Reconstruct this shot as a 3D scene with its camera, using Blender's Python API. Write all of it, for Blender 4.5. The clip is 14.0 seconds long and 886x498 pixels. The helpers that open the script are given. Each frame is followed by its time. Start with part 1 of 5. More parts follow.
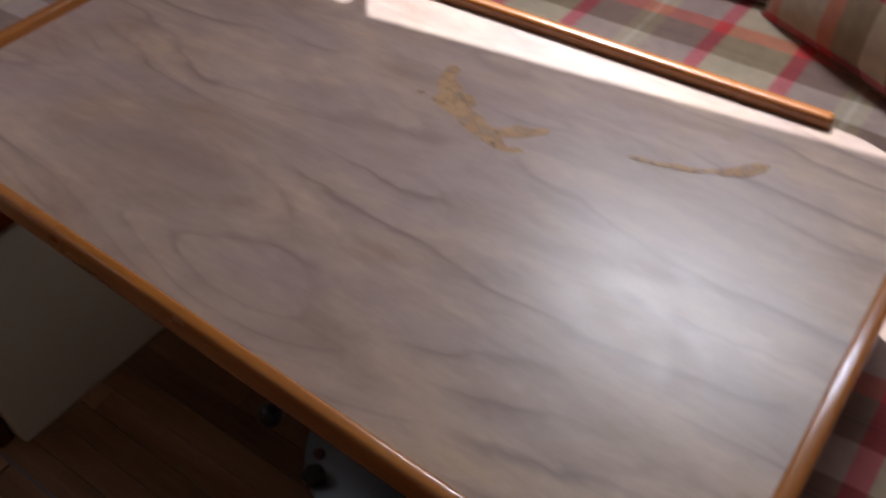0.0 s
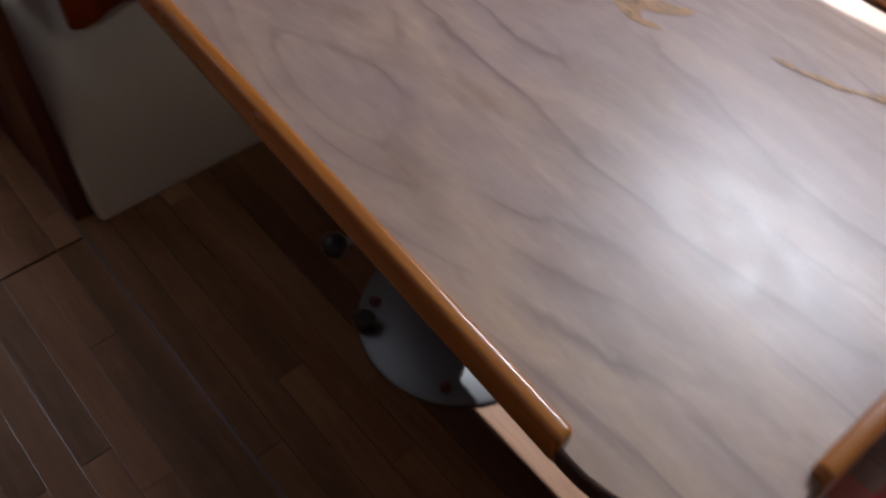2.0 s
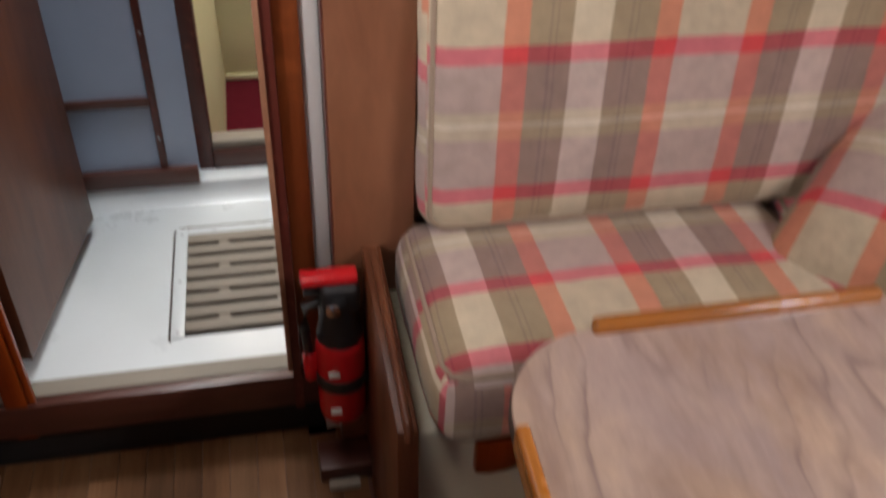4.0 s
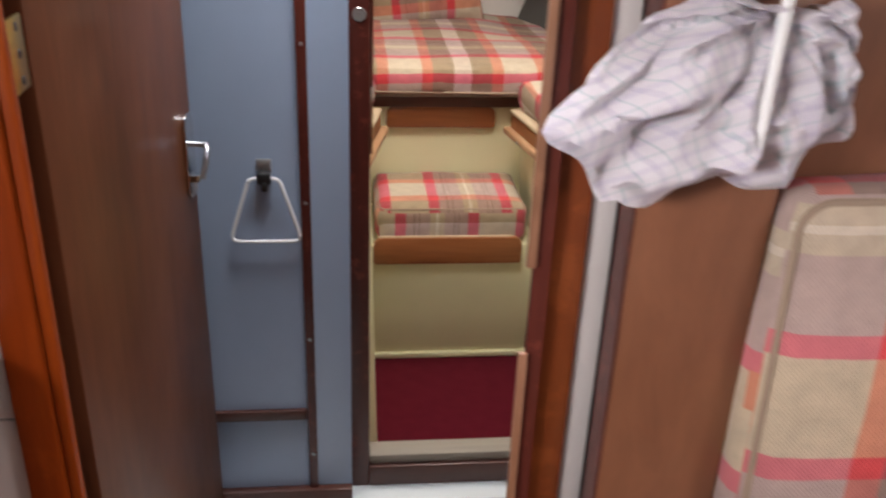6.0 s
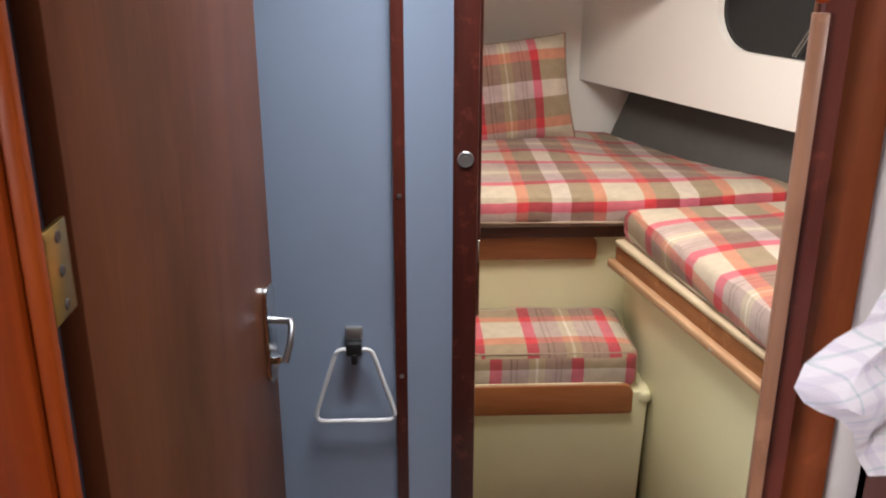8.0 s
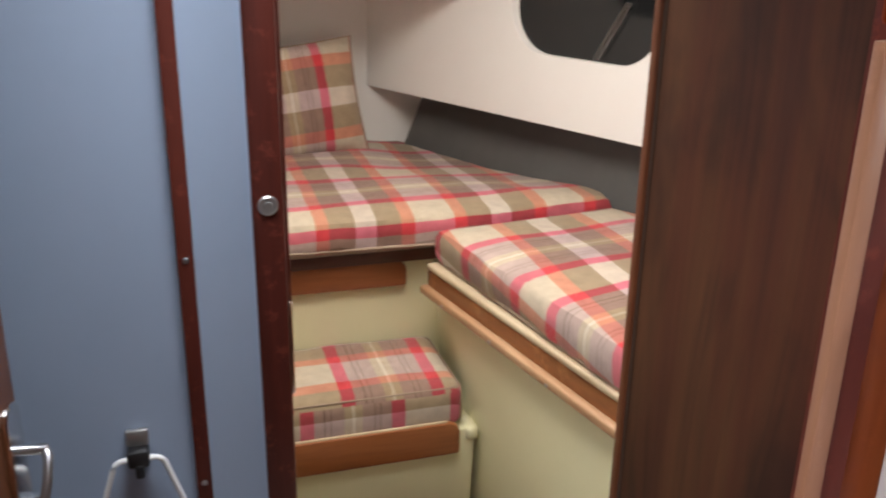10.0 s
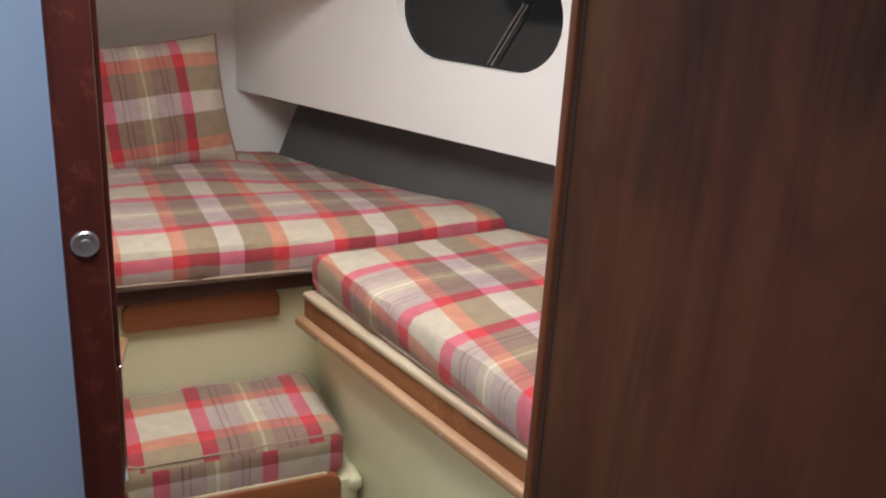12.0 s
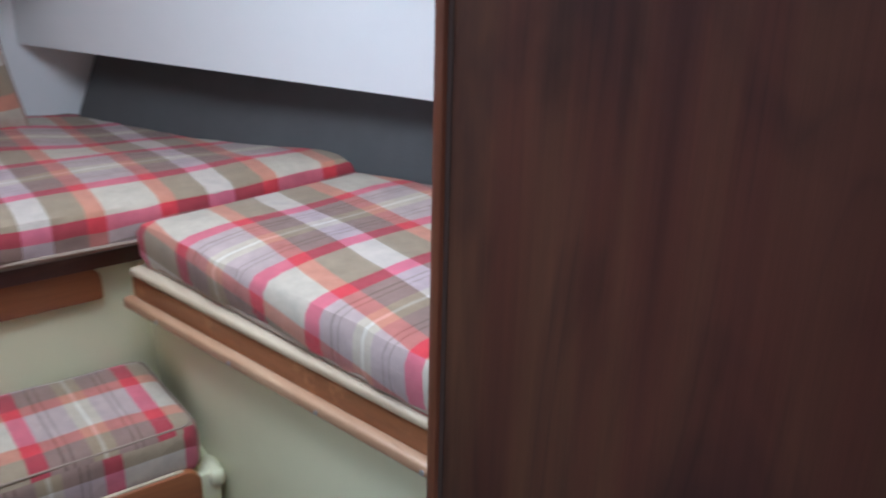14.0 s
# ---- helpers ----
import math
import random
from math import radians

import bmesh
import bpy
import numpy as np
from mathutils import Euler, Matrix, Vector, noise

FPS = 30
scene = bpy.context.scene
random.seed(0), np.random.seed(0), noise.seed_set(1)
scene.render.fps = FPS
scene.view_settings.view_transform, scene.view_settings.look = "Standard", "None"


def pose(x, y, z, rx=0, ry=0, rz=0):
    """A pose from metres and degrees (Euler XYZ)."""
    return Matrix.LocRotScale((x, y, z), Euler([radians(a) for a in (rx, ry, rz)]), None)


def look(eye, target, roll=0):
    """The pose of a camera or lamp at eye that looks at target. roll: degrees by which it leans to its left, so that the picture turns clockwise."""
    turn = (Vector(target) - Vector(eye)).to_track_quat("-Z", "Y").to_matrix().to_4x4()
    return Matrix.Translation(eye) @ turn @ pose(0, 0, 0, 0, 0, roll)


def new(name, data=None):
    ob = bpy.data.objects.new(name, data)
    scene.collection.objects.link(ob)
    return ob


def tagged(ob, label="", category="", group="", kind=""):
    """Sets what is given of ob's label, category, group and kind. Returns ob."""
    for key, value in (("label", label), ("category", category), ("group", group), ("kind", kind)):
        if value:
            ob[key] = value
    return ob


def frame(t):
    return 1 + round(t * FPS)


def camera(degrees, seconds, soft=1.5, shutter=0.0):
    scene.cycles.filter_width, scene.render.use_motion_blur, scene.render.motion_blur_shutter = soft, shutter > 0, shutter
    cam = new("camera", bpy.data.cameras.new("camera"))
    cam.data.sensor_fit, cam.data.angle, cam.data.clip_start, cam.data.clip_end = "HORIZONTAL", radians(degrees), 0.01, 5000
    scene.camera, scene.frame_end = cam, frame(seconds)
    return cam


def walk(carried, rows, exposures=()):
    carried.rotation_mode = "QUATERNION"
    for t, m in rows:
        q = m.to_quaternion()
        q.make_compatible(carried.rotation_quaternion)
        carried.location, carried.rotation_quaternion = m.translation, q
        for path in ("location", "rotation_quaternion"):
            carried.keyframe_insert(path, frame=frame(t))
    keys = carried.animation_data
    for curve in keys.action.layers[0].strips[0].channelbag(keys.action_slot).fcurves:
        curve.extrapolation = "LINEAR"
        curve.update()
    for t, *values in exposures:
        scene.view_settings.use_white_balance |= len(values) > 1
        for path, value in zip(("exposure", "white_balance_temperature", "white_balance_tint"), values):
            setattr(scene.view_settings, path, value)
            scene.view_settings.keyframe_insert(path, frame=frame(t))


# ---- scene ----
cam = camera(52.5, 14.0, soft=2.0, shutter=0.5)
PATH = [
    (0, (-0.303, -0.009, 1.406), (0.821, 0.859, -0.002), -2.7),
    (0.5, (-0.301, -0.057, 1.364), (0.823, 0.688, -0.114), -3.1),
    (1, (-0.31, -0.062, 1.363), (0.758, 0.621, -0.183), -2.4),
    (1.5, (-0.316, -0.046, 1.349), (0.68, 0.657, -0.237), 2.5),
    (2, (-0.291, -0.009, 1.334), (0.567, 0.886, -0.235), 4.4),
    (2.5, (-0.306, 0.057, 1.355), (0.51, 1.178, -0.086), 5.7),
    (3, (-0.32, 0.115, 1.379), (0.482, 1.38, 0.053), 8.4),
    (3.5, (-0.246, 0.284, 1.394), (0.297, 1.718, 0.111), 5.6),
    (4, (-0.195, 0.472, 1.47), (0.153, 1.998, 0.226), 2.6),
    (4.2, (-0.198, 0.501, 1.522), (0.145, 2.078, 0.341), 3.4),
    (6.3, (-0.428, 0.952, 1.486), (-0.287, 2.754, 0.63), 2.4),
    (6.5, (-0.451, 0.964, 1.492), (-0.378, 2.775, 0.646), 2.6),
    (7, (-0.462, 1.025, 1.5), (-0.419, 2.89, 0.779), 0.8),
    (7.2, (-0.458, 1.06, 1.501), (-0.404, 2.94, 0.822), 0.5),
    (9.3, (-0.433, 1.353, 1.501), (-0.232, 3.226, 0.829), 0.9),
    (9.5, (-0.439, 1.387, 1.498), (-0.124, 3.246, 0.83), 1.2),
    (10, (-0.456, 1.424, 1.492), (0.104, 3.22, 0.813), 1.0),
    (10.5, (-0.45, 1.457, 1.486), (0.264, 3.191, 0.79), 0.9),
    (11, (-0.436, 1.493, 1.476), (0.354, 3.179, 0.745), 1.0),
    (11.5, (-0.412, 1.562, 1.463), (0.408, 3.236, 0.738), 1.4),
    (12, (-0.39, 1.617, 1.457), (0.417, 3.326, 0.802), 3.3),
    (12.5, (-0.373, 1.644, 1.452), (0.419, 3.364, 0.809), 1.7),
    (13, (-0.355, 1.668, 1.435), (0.465, 3.345, 0.718), 1.9),
    (13.5, (-0.355, 1.701, 1.413), (0.563, 3.321, 0.683), 2.5),
    (14, (-0.354, 1.778, 1.381), (0.767, 3.263, 0.649), 1.3),
]
EXPOSURES = [(0.0, 0.45, 6200, 11), (1.5, 0.60, 6000, 11), (2.0, 0.78, 6000, 11), (2.5, 0.98, 6000, 12), (3.0, 1.10, 6200, 12), (3.5, 0.98, 7000, 11), (4.0, 1.45, 6900, 13), (4.2, 1.45, 6900, 14),
             (6.3, 1.45, 6900, 16), (7.0, 1.50, 6900, 16), (9.5, 1.35, 6500, 12), (10.5, 1.32, 6900, 15), (11.5, 1.18, 6600, 13), (12.5, 1.12, 5600, 12), (13.5, 1.12, 5000, 11), (14.0, 1.08, 4900, 10)]
SUN = 5.0
LP = (0.07, 12.0, 1.15, 0.42, 1.9, 3.8)
walk(cam, [(t, look(eye, target, roll)) for t, eye, target, roll in PATH], EXPOSURES)

# ---- light ----
world = bpy.data.worlds.new("sky")
scene.world = world
world.use_nodes = True
wn = world.node_tree.nodes
sky = wn.new("ShaderNodeTexSky")
sky.sky_type = "NISHITA"
sky.sun_disc = False
sky.sun_elevation = radians(51.7)
sky.sun_rotation = radians(59)
world.node_tree.links.new(sky.outputs[0], wn["Background"].inputs[0])
wn["Background"].inputs[1].default_value = 0.06

sun_data = bpy.data.lights.new("sun", "SUN")
sun_data.energy, sun_data.angle, sun_data.color = SUN, radians(0.5), (1.0, 0.97, 0.92)
sun = new("sun", sun_data)
sun.matrix_world = look((0.68 + 5.0, 0.5 + 3.0, 0.7 + 7.38), (0.68, 0.5, 0.7))


def area_light(name, eye, target, sx, sy, power, color=(0.96, 0.97, 1.0), spread=170):
    d = bpy.data.lights.new(name, "AREA")
    d.spread = radians(spread)
    d.shape, d.size, d.size_y, d.energy, d.color = "RECTANGLE", sx, sy, power, color
    o = new(name, d)
    o.matrix_world = look(eye, target)
    return o


# daylight lamps: side window inferred from its sun, companionway and hatches unseen, only assumed
area_light("aft_fill", (-0.45, -1.52, 1.35), (-0.35, 0.6, 0.5), 0.6, 0.9, LP[0])
# lamp stands above the opening, set where its glare meets the table
area_light("side_window_daylight", (1.290, 0.24, 1.77), (0.3, 0.12, 0.85), 1.05, 0.09, LP[1], spread=150)
# added fill for the forward bulkhead; no port window is known
area_light("port_fill", (-1.335, 0.64, 1.55), (0.05, 1.75, 1.05), 0.5, 0.24, LP[2], spread=62)
area_light("saloon_overhead_fill", (-0.42, 1.30, 1.945), (-0.36, 1.42, 0.0), 0.40, 0.40, LP[3], spread=75)
area_light("passage_overhead_fill", (-0.35, 2.10, 1.915), (-0.35, 2.05, 0.0), 0.3, 0.3, LP[4], (0.88, 0.95, 1.0), 102)
area_light("cabin_overhead_fill", (-0.12, 2.80, 1.745), (-0.12, 3.00, 0.0), 0.46, 0.46, LP[5], (1.0, 0.97, 0.90), 150)


# ---- materials ----
def nodes_of(name, rough=0.5, metal=0.0, color=(0.5, 0.5, 0.5), coat=0.0):
    m = bpy.data.materials.new(name)
    m.use_nodes = True
    b = m.node_tree.nodes["Principled BSDF"]
    b.inputs["Roughness"].default_value = rough
    b.inputs["Metallic"].default_value = metal
    b.inputs["Base Color"].default_value = (*color, 1)
    b.inputs["Coat Weight"].default_value = coat
    b.inputs["Coat Roughness"].default_value = 0.18
    return m, m.node_tree.nodes, m.node_tree.links, b


def math_node(N, L, op, a, b=None):
    n = N.new("ShaderNodeMath")
    n.operation = op
    for i, s in enumerate((a, b)):
        if s is None:
            continue
        if isinstance(s, (int, float)):
            n.inputs[i].default_value = s
        else:
            L.new(s, n.inputs[i])
    return n.outputs[0]


def noise_node(N, L, vec, scale, detail=4.0, rough=0.55, distort=0.0):
    n = N.new("ShaderNodeTexNoise")
    n.inputs["Scale"].default_value = scale
    n.inputs["Detail"].default_value = detail
    n.inputs["Roughness"].default_value = rough
    n.inputs["Distortion"].default_value = distort
    L.new(vec, n.inputs["Vector"])
    return n


def ramp_node(N, L, fac, stops, mode="LINEAR"):
    n = N.new("ShaderNodeValToRGB")
    r = n.color_ramp
    r.interpolation = mode
    while len(r.elements) < len(stops):
        r.elements.new(0.5)
    for e, (p, c) in zip(r.elements, stops):
        e.position, e.color = p, (*c, 1) if len(c) == 3 else c
    L.new(fac, n.inputs[0])
    return n.outputs[0]


def mix_node(N, L, fac, a, b, blend="MIX"):
    n = N.new("ShaderNodeMix")
    n.data_type, n.blend_type = "RGBA", blend
    for s, i in ((fac, 0), (a, 6), (b, 7)):
        if isinstance(s, (int, float)):
            n.inputs[i].default_value = s
        elif isinstance(s, tuple):
            n.inputs[i].default_value = (*s, 1)
        else:
            L.new(s, n.inputs[i])
    return n.outputs[2]


def bump_node(N, L, b, height, strength=0.2, distance=0.002):
    n = N.new("ShaderNodeBump")
    n.inputs["Strength"].default_value = strength
    n.inputs["Distance"].default_value = distance
    L.new(height, n.inputs["Height"])
    L.new(n.outputs[0], b.inputs["Normal"])


def coords(N, L, scale=(1, 1, 1), kind="Object", spread=False, turn=(0, 0, 0)):
    t = N.new("ShaderNodeTexCoord")
    out = t.outputs[kind]
    if spread:
        o = N.new("ShaderNodeObjectInfo")
        v = N.new("ShaderNodeVectorMath")
        v.operation = "MULTIPLY_ADD"
        L.new(o.outputs["Random"], v.inputs[0])
        v.inputs[1].default_value = (7.3, 11.1, 5.7)
        L.new(out, v.inputs[2])
        out = v.outputs[0]
    m = N.new("ShaderNodeMapping")
    m.inputs["Scale"].default_value = scale
    m.inputs["Rotation"].default_value = turn
    L.new(out, m.inputs["Vector"])
    return m.outputs[0]


def wood(name, dark, mid, light, axis="z", rough=0.4, coat=0.0, grain=14.0, spread=False, wear=0.0, vary=0.0, band=0.18, stretch=0.09, wear_scale=9, spec=0.5):
    """Wood whose grain runs along an axis."""
    m, N, L, b = nodes_of(name, rough, coat=coat)
    b.inputs["Specular IOR Level"].default_value = spec
    s = {"x": (stretch, 1, 1), "y": (1, stretch, 1), "z": (1, 1, stretch)}[axis]
    v = coords(N, L, s, spread=spread)
    big = noise_node(N, L, v, grain * 0.35, 3, 0.5, 1.2)
    fine = noise_node(N, L, v, grain * 6, 5, 0.65, 0.4)
    f = math_node(N, L, "ADD", math_node(N, L, "MULTIPLY", big.outputs[0], 0.75), math_node(N, L, "MULTIPLY", fine.outputs[0], 0.25))
    c = ramp_node(N, L, f, [(0.5 - band, dark), (0.5, mid), (0.5 + band, light)])
    if vary:
        o = N.new("ShaderNodeObjectInfo")
        k = math_node(N, L, "ADD", math_node(N, L, "MULTIPLY", o.outputs["Random"], vary), 1 - vary / 2)
        hsv = N.new("ShaderNodeHueSaturation")
        L.new(k, hsv.inputs["Value"])
        L.new(c, hsv.inputs["Color"])
        c = hsv.outputs[0]
    if wear:
        w = noise_node(N, L, coords(N, L), wear_scale, 6, 0.7)
        wm = ramp_node(N, L, w.outputs[0], [(0.56, (0, 0, 0)), (0.64, (1, 1, 1))])
        c = mix_node(N, L, math_node(N, L, "MULTIPLY", wm, wear), c, tuple(min(1, 1.7 * a) for a in light))
    L.new(c, b.inputs["Base Color"])
    rr = noise_node(N, L, coords(N, L), 6, 4)
    L.new(math_node(N, L, "ADD", math_node(N, L, "MULTIPLY", rr.outputs[0], 0.22), rough - 0.11), b.inputs["Roughness"])
    bump_node(N, L, b, fine.outputs[0], 0.12, 0.001)
    return m


def paint(name, color, rough=0.45, dirt=0.10, bump=0.05, scale=6.0, stain=None, stretch=(1, 1, 1)):
    m, N, L, b = nodes_of(name, rough, color=color)
    n = noise_node(N, L, coords(N, L, stretch), scale, 6, 0.65)
    n2 = noise_node(N, L, coords(N, L, stretch), scale * 14, 3, 0.6)
    dirty = stain or tuple(a * 0.72 for a in color)
    f = ramp_node(N, L, n.outputs[0], [(0.45, (0, 0, 0)), (0.75, (1, 1, 1))])
    c = mix_node(N, L, math_node(N, L, "MULTIPLY", f, dirt * 3), color, dirty)
    L.new(c, b.inputs["Base Color"])
    L.new(math_node(N, L, "ADD", math_node(N, L, "MULTIPLY", n.outputs[0], 0.25), rough - 0.12), b.inputs["Roughness"])
    bump_node(N, L, b, n2.outputs[0], bump * 2, 0.001)
    return m


def plaid(name, warp, weft, shift=(0.0, 0.0)):
    """Woven check: two rows of (width in metres, colour), one for each thread direction."""
    m, N, L, b = nodes_of(name, 0.92)
    v = coords(N, L, (1, 1, 1), "UV")
    wob = noise_node(N, L, v, 9.0, 2)
    sep = N.new("ShaderNodeSeparateXYZ")
    L.new(v, sep.inputs[0])
    cols = []
    for i, (out, rows) in enumerate(((sep.outputs[0], warp), (sep.outputs[1], weft))):
        total = sum(w for w, _ in rows)
        d = math_node(N, L, "ADD", out, math_node(N, L, "MULTIPLY", math_node(N, L, "SUBTRACT", wob.outputs[0], 0.5), 0.006))
        f = math_node(N, L, "FRACT", math_node(N, L, "DIVIDE", math_node(N, L, "ADD", d, shift[i] + 40 * total), total))
        stops, p = [], 0.0
        for w, c in rows:
            stops.append((p / total, c))
            p += w
        cols.append(ramp_node(N, L, f, stops, "CONSTANT"))
    threads = N.new("ShaderNodeTexWave")
    threads.wave_type, threads.bands_direction = "BANDS", "DIAGONAL"
    threads.inputs["Scale"].default_value = 120.0
    L.new(v, threads.inputs["Vector"])
    f = math_node(N, L, "ADD", math_node(N, L, "MULTIPLY", threads.outputs[1], 0.03), 0.485)
    flat = mix_node(N, L, f, cols[0], cols[1])
    gm = N.new("ShaderNodeGamma")
    gm.inputs[1].default_value = 0.5
    L.new(mix_node(N, L, 1.0, cols[0], cols[1], "MULTIPLY"), gm.inputs[0])
    c = mix_node(N, L, 0.6, flat, gm.outputs[0])
    n = noise_node(N, L, v, 40.0, 5, 0.7)
    big = noise_node(N, L, v, 5.0, 3, 0.6)
    shade = ramp_node(N, L, math_node(N, L, "ADD", math_node(N, L, "MULTIPLY", n.outputs[0], 0.5), math_node(N, L, "MULTIPLY", big.outputs[0], 0.5)), [(0.3, (0.66, 0.65, 0.64)), (0.7, (1.0, 0.98, 0.95))])
    L.new(mix_node(N, L, 1.0, c, shade, "MULTIPLY"), b.inputs["Base Color"])
    b.inputs["Sheen Weight"].default_value = 0.15
    wr = noise_node(N, L, v, 15.0, 3, 0.5, 1.4)
    h = math_node(N, L, "ADD", math_node(N, L, "MULTIPLY", threads.outputs[1], 0.12), math_node(N, L, "ADD", big.outputs[0], math_node(N, L, "MULTIPLY", wr.outputs[0], 0.5)))
    bump_node(N, L, b, h, 0.55, 0.008)
    return m


BEIGE, TAUPE, MAUVE, RED, PINK, ORANGE, CREAM = (0.56, 0.46, 0.32), (0.20, 0.13, 0.08), (0.42, 0.285, 0.29), (0.70, 0.012, 0.065), (0.74, 0.035, 0.085), (0.66, 0.095, 0.052), (0.80, 0.74, 0.62)
SALOON_CLOTH = plaid("saloon_check_cloth",
    [(0.107, (0.52, 0.42, 0.35)), (0.036, ORANGE), (0.030, TAUPE), (0.004, (0.13, 0.08, 0.06)), (0.006, TAUPE), (0.003, (0.13, 0.08, 0.06)), (0.023, TAUPE), (0.059, (0.66, 0.57, 0.48)), (0.026, TAUPE), (0.004, (0.13, 0.08, 0.06)), (0.006, TAUPE), (0.003, (0.13, 0.08, 0.06)), (0.030, TAUPE), (0.036, ORANGE)],
    [(0.028, PINK), (0.118, (0.60, 0.50, 0.32)), (0.028, PINK), (0.084, MAUVE), (0.020, BEIGE), (0.010, CREAM), (0.018, BEIGE), (0.078, MAUVE)], (-0.047, 0.009))
OLIVE, PLUM, THREAD = (0.20, 0.125, 0.062), (0.41, 0.265, 0.285), (0.17, 0.105, 0.10)
STRAW, RUST = (0.58, 0.50, 0.37), (0.62, 0.115, 0.055)
CABIN_CLOTH = plaid("cabin_check_cloth",
    [(0.027, RED), (0.095, STRAW), (0.027, RED), (0.020, PLUM), (0.003, THREAD), (0.010, PLUM), (0.002, THREAD), (0.025, PLUM), (0.016, BEIGE), (0.006, (0.88, 0.85, 0.74)), (0.016, BEIGE), (0.024, PLUM), (0.002, THREAD), (0.009, PLUM), (0.003, THREAD), (0.022, PLUM)],
    [(0.054, OLIVE), (0.046, (0.66, 0.58, 0.55)), (0.054, OLIVE), (0.029, RUST), (0.088, (0.60, 0.53, 0.43)), (0.029, RUST)], (0.02, 0.05))

VARNISH = wood("varnished_orange_wood", (0.21, 0.066, 0.011), (0.39, 0.136, 0.024), (0.53, 0.22, 0.045), "y", 0.26, 0.5, 16)
VARNISH_X = wood("varnished_orange_wood_across", (0.21, 0.066, 0.011), (0.39, 0.136, 0.024), (0.53, 0.22, 0.045), "x", 0.26, 0.5, 16)
JAMB = wood("varnished_mahogany", (0.085, 0.010, 0.002), (0.220, 0.032, 0.004), (0.36, 0.072, 0.009), "z", 0.36, 0.0, 12, wear=0.08, stretch=0.05, spec=0.22)
JAMB_MID = wood("brown_mahogany", (0.080, 0.014, 0.004), (0.180, 0.040, 0.011), (0.29, 0.078, 0.022), "z", 0.36, 0.10, 12, wear=0.2, spec=0.35)
JAMB_DARK = wood("dark_mahogany", (0.030, 0.006, 0.004), (0.080, 0.016, 0.011), (0.13, 0.030, 0.020), "z", 0.38, 0.12, 14, wear=0.45, wear_scale=38, spec=0.35)
# shade of the hinge gap is put into this wood's colour
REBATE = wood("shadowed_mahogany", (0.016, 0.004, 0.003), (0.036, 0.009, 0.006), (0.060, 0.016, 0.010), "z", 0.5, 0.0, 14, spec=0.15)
JAMB_DARK_X = wood("dark_mahogany_across", (0.035, 0.010, 0.007), (0.075, 0.022, 0.014), (0.12, 0.038, 0.024), "x", 0.4, 0.2, 14, wear=0.12)
PANEL = wood("brown_veneer", (0.012, 0.0035, 0.0018), (0.060, 0.019, 0.0085), (0.118, 0.044, 0.019), "z", 0.46, 0.0, 6, band=0.13, stretch=0.22, spec=0.28)
LEAF = wood("door_veneer", (0.056, 0.016, 0.0065), (0.118, 0.037, 0.0155), (0.172, 0.060, 0.027), "z", 0.42, 0.04, 8, band=0.15, stretch=0.14, spec=0.35)
PANEL_LIGHT = wood("reddish_veneer", (0.17, 0.064, 0.032), (0.26, 0.103, 0.052), (0.36, 0.152, 0.080), "z", 0.45, 0.05, 5, stretch=0.3)
STRIKE = wood("worn_bare_strip", (0.13, 0.048, 0.024), (0.21, 0.088, 0.047), (0.32, 0.16, 0.096), "z", 0.38, 0.15, 16, wear=0.3, wear_scale=30)
TEAK = wood("teak_board", (0.14, 0.042, 0.013), (0.25, 0.082, 0.026), (0.34, 0.13, 0.047), "x", 0.38, 0.25, 14)
TEAK_Y = wood("teak_rail", (0.15, 0.05, 0.015), (0.26, 0.095, 0.032), (0.38, 0.17, 0.07), "y", 0.42, 0.15, 14, wear=0.3)
PLANK = wood("floor_strip_wood", (0.066, 0.028, 0.012), (0.128, 0.058, 0.026), (0.200, 0.100, 0.050), "y", 0.46, 0.0, 16, spread=True, wear=0.06, vary=0.45, spec=0.10)
WHITE = paint("white_paint", (0.78, 0.76, 0.72), 0.45, 0.05)
FASCIA = paint("white_vinyl_panel", (0.82, 0.81, 0.78), 0.5, 0.03, 0.12)
GRAINED = paint("white_painted_wood", (0.53, 0.465, 0.435), 0.5, 0.10, 0.25, 7.0, stretch=(6, 6, 0.4))
PALE = wood("pale_bare_wood", (0.36, 0.26, 0.16), (0.50, 0.40, 0.27), (0.62, 0.53, 0.38), "y", 0.55, 0.0, 16)
BEAD = wood("worn_teak_bead", (0.24, 0.11, 0.05), (0.38, 0.21, 0.11), (0.52, 0.34, 0.20), "y", 0.45, 0.1, 18)
STRIP = paint("grey_white_strip", (0.62, 0.58, 0.56), 0.45, 0.05)
BLUE = paint("blue_laminate", (0.335, 0.415, 0.550), 0.34, 0.06, 0.03)
CREAM_GEL = paint("cream_gelcoat", (0.70, 0.665, 0.43), 0.35, 0.05, 0.04)
IVORY = paint("ivory_gelcoat", (0.50, 0.44, 0.32), 0.38, 0.06, 0.04)
HULL_GREY = paint("grey_lining_cloth", (0.085, 0.083, 0.08), 0.95, 0.10, 0.4, 12)
CARPET = paint("burgundy_carpet", (0.080, 0.0045, 0.0105), 0.98, 0.14, 0.5, 30, stain=(0.055, 0.0035, 0.008))
CARPET.node_tree.nodes["Principled BSDF"].inputs["Specular IOR Level"].default_value = 0.12
TRAY = paint("white_gelcoat_floor", (0.57, 0.605, 0.62), 0.3, 0.04, 0.03)
# stands in for shade under the step and between the grating slats
BLACK = paint("recess_shade_black", (0.010, 0.009, 0.009), 0.7, 0.05)
RUBBER = paint("black_plastic", (0.014, 0.014, 0.015), 0.35, 0.05)
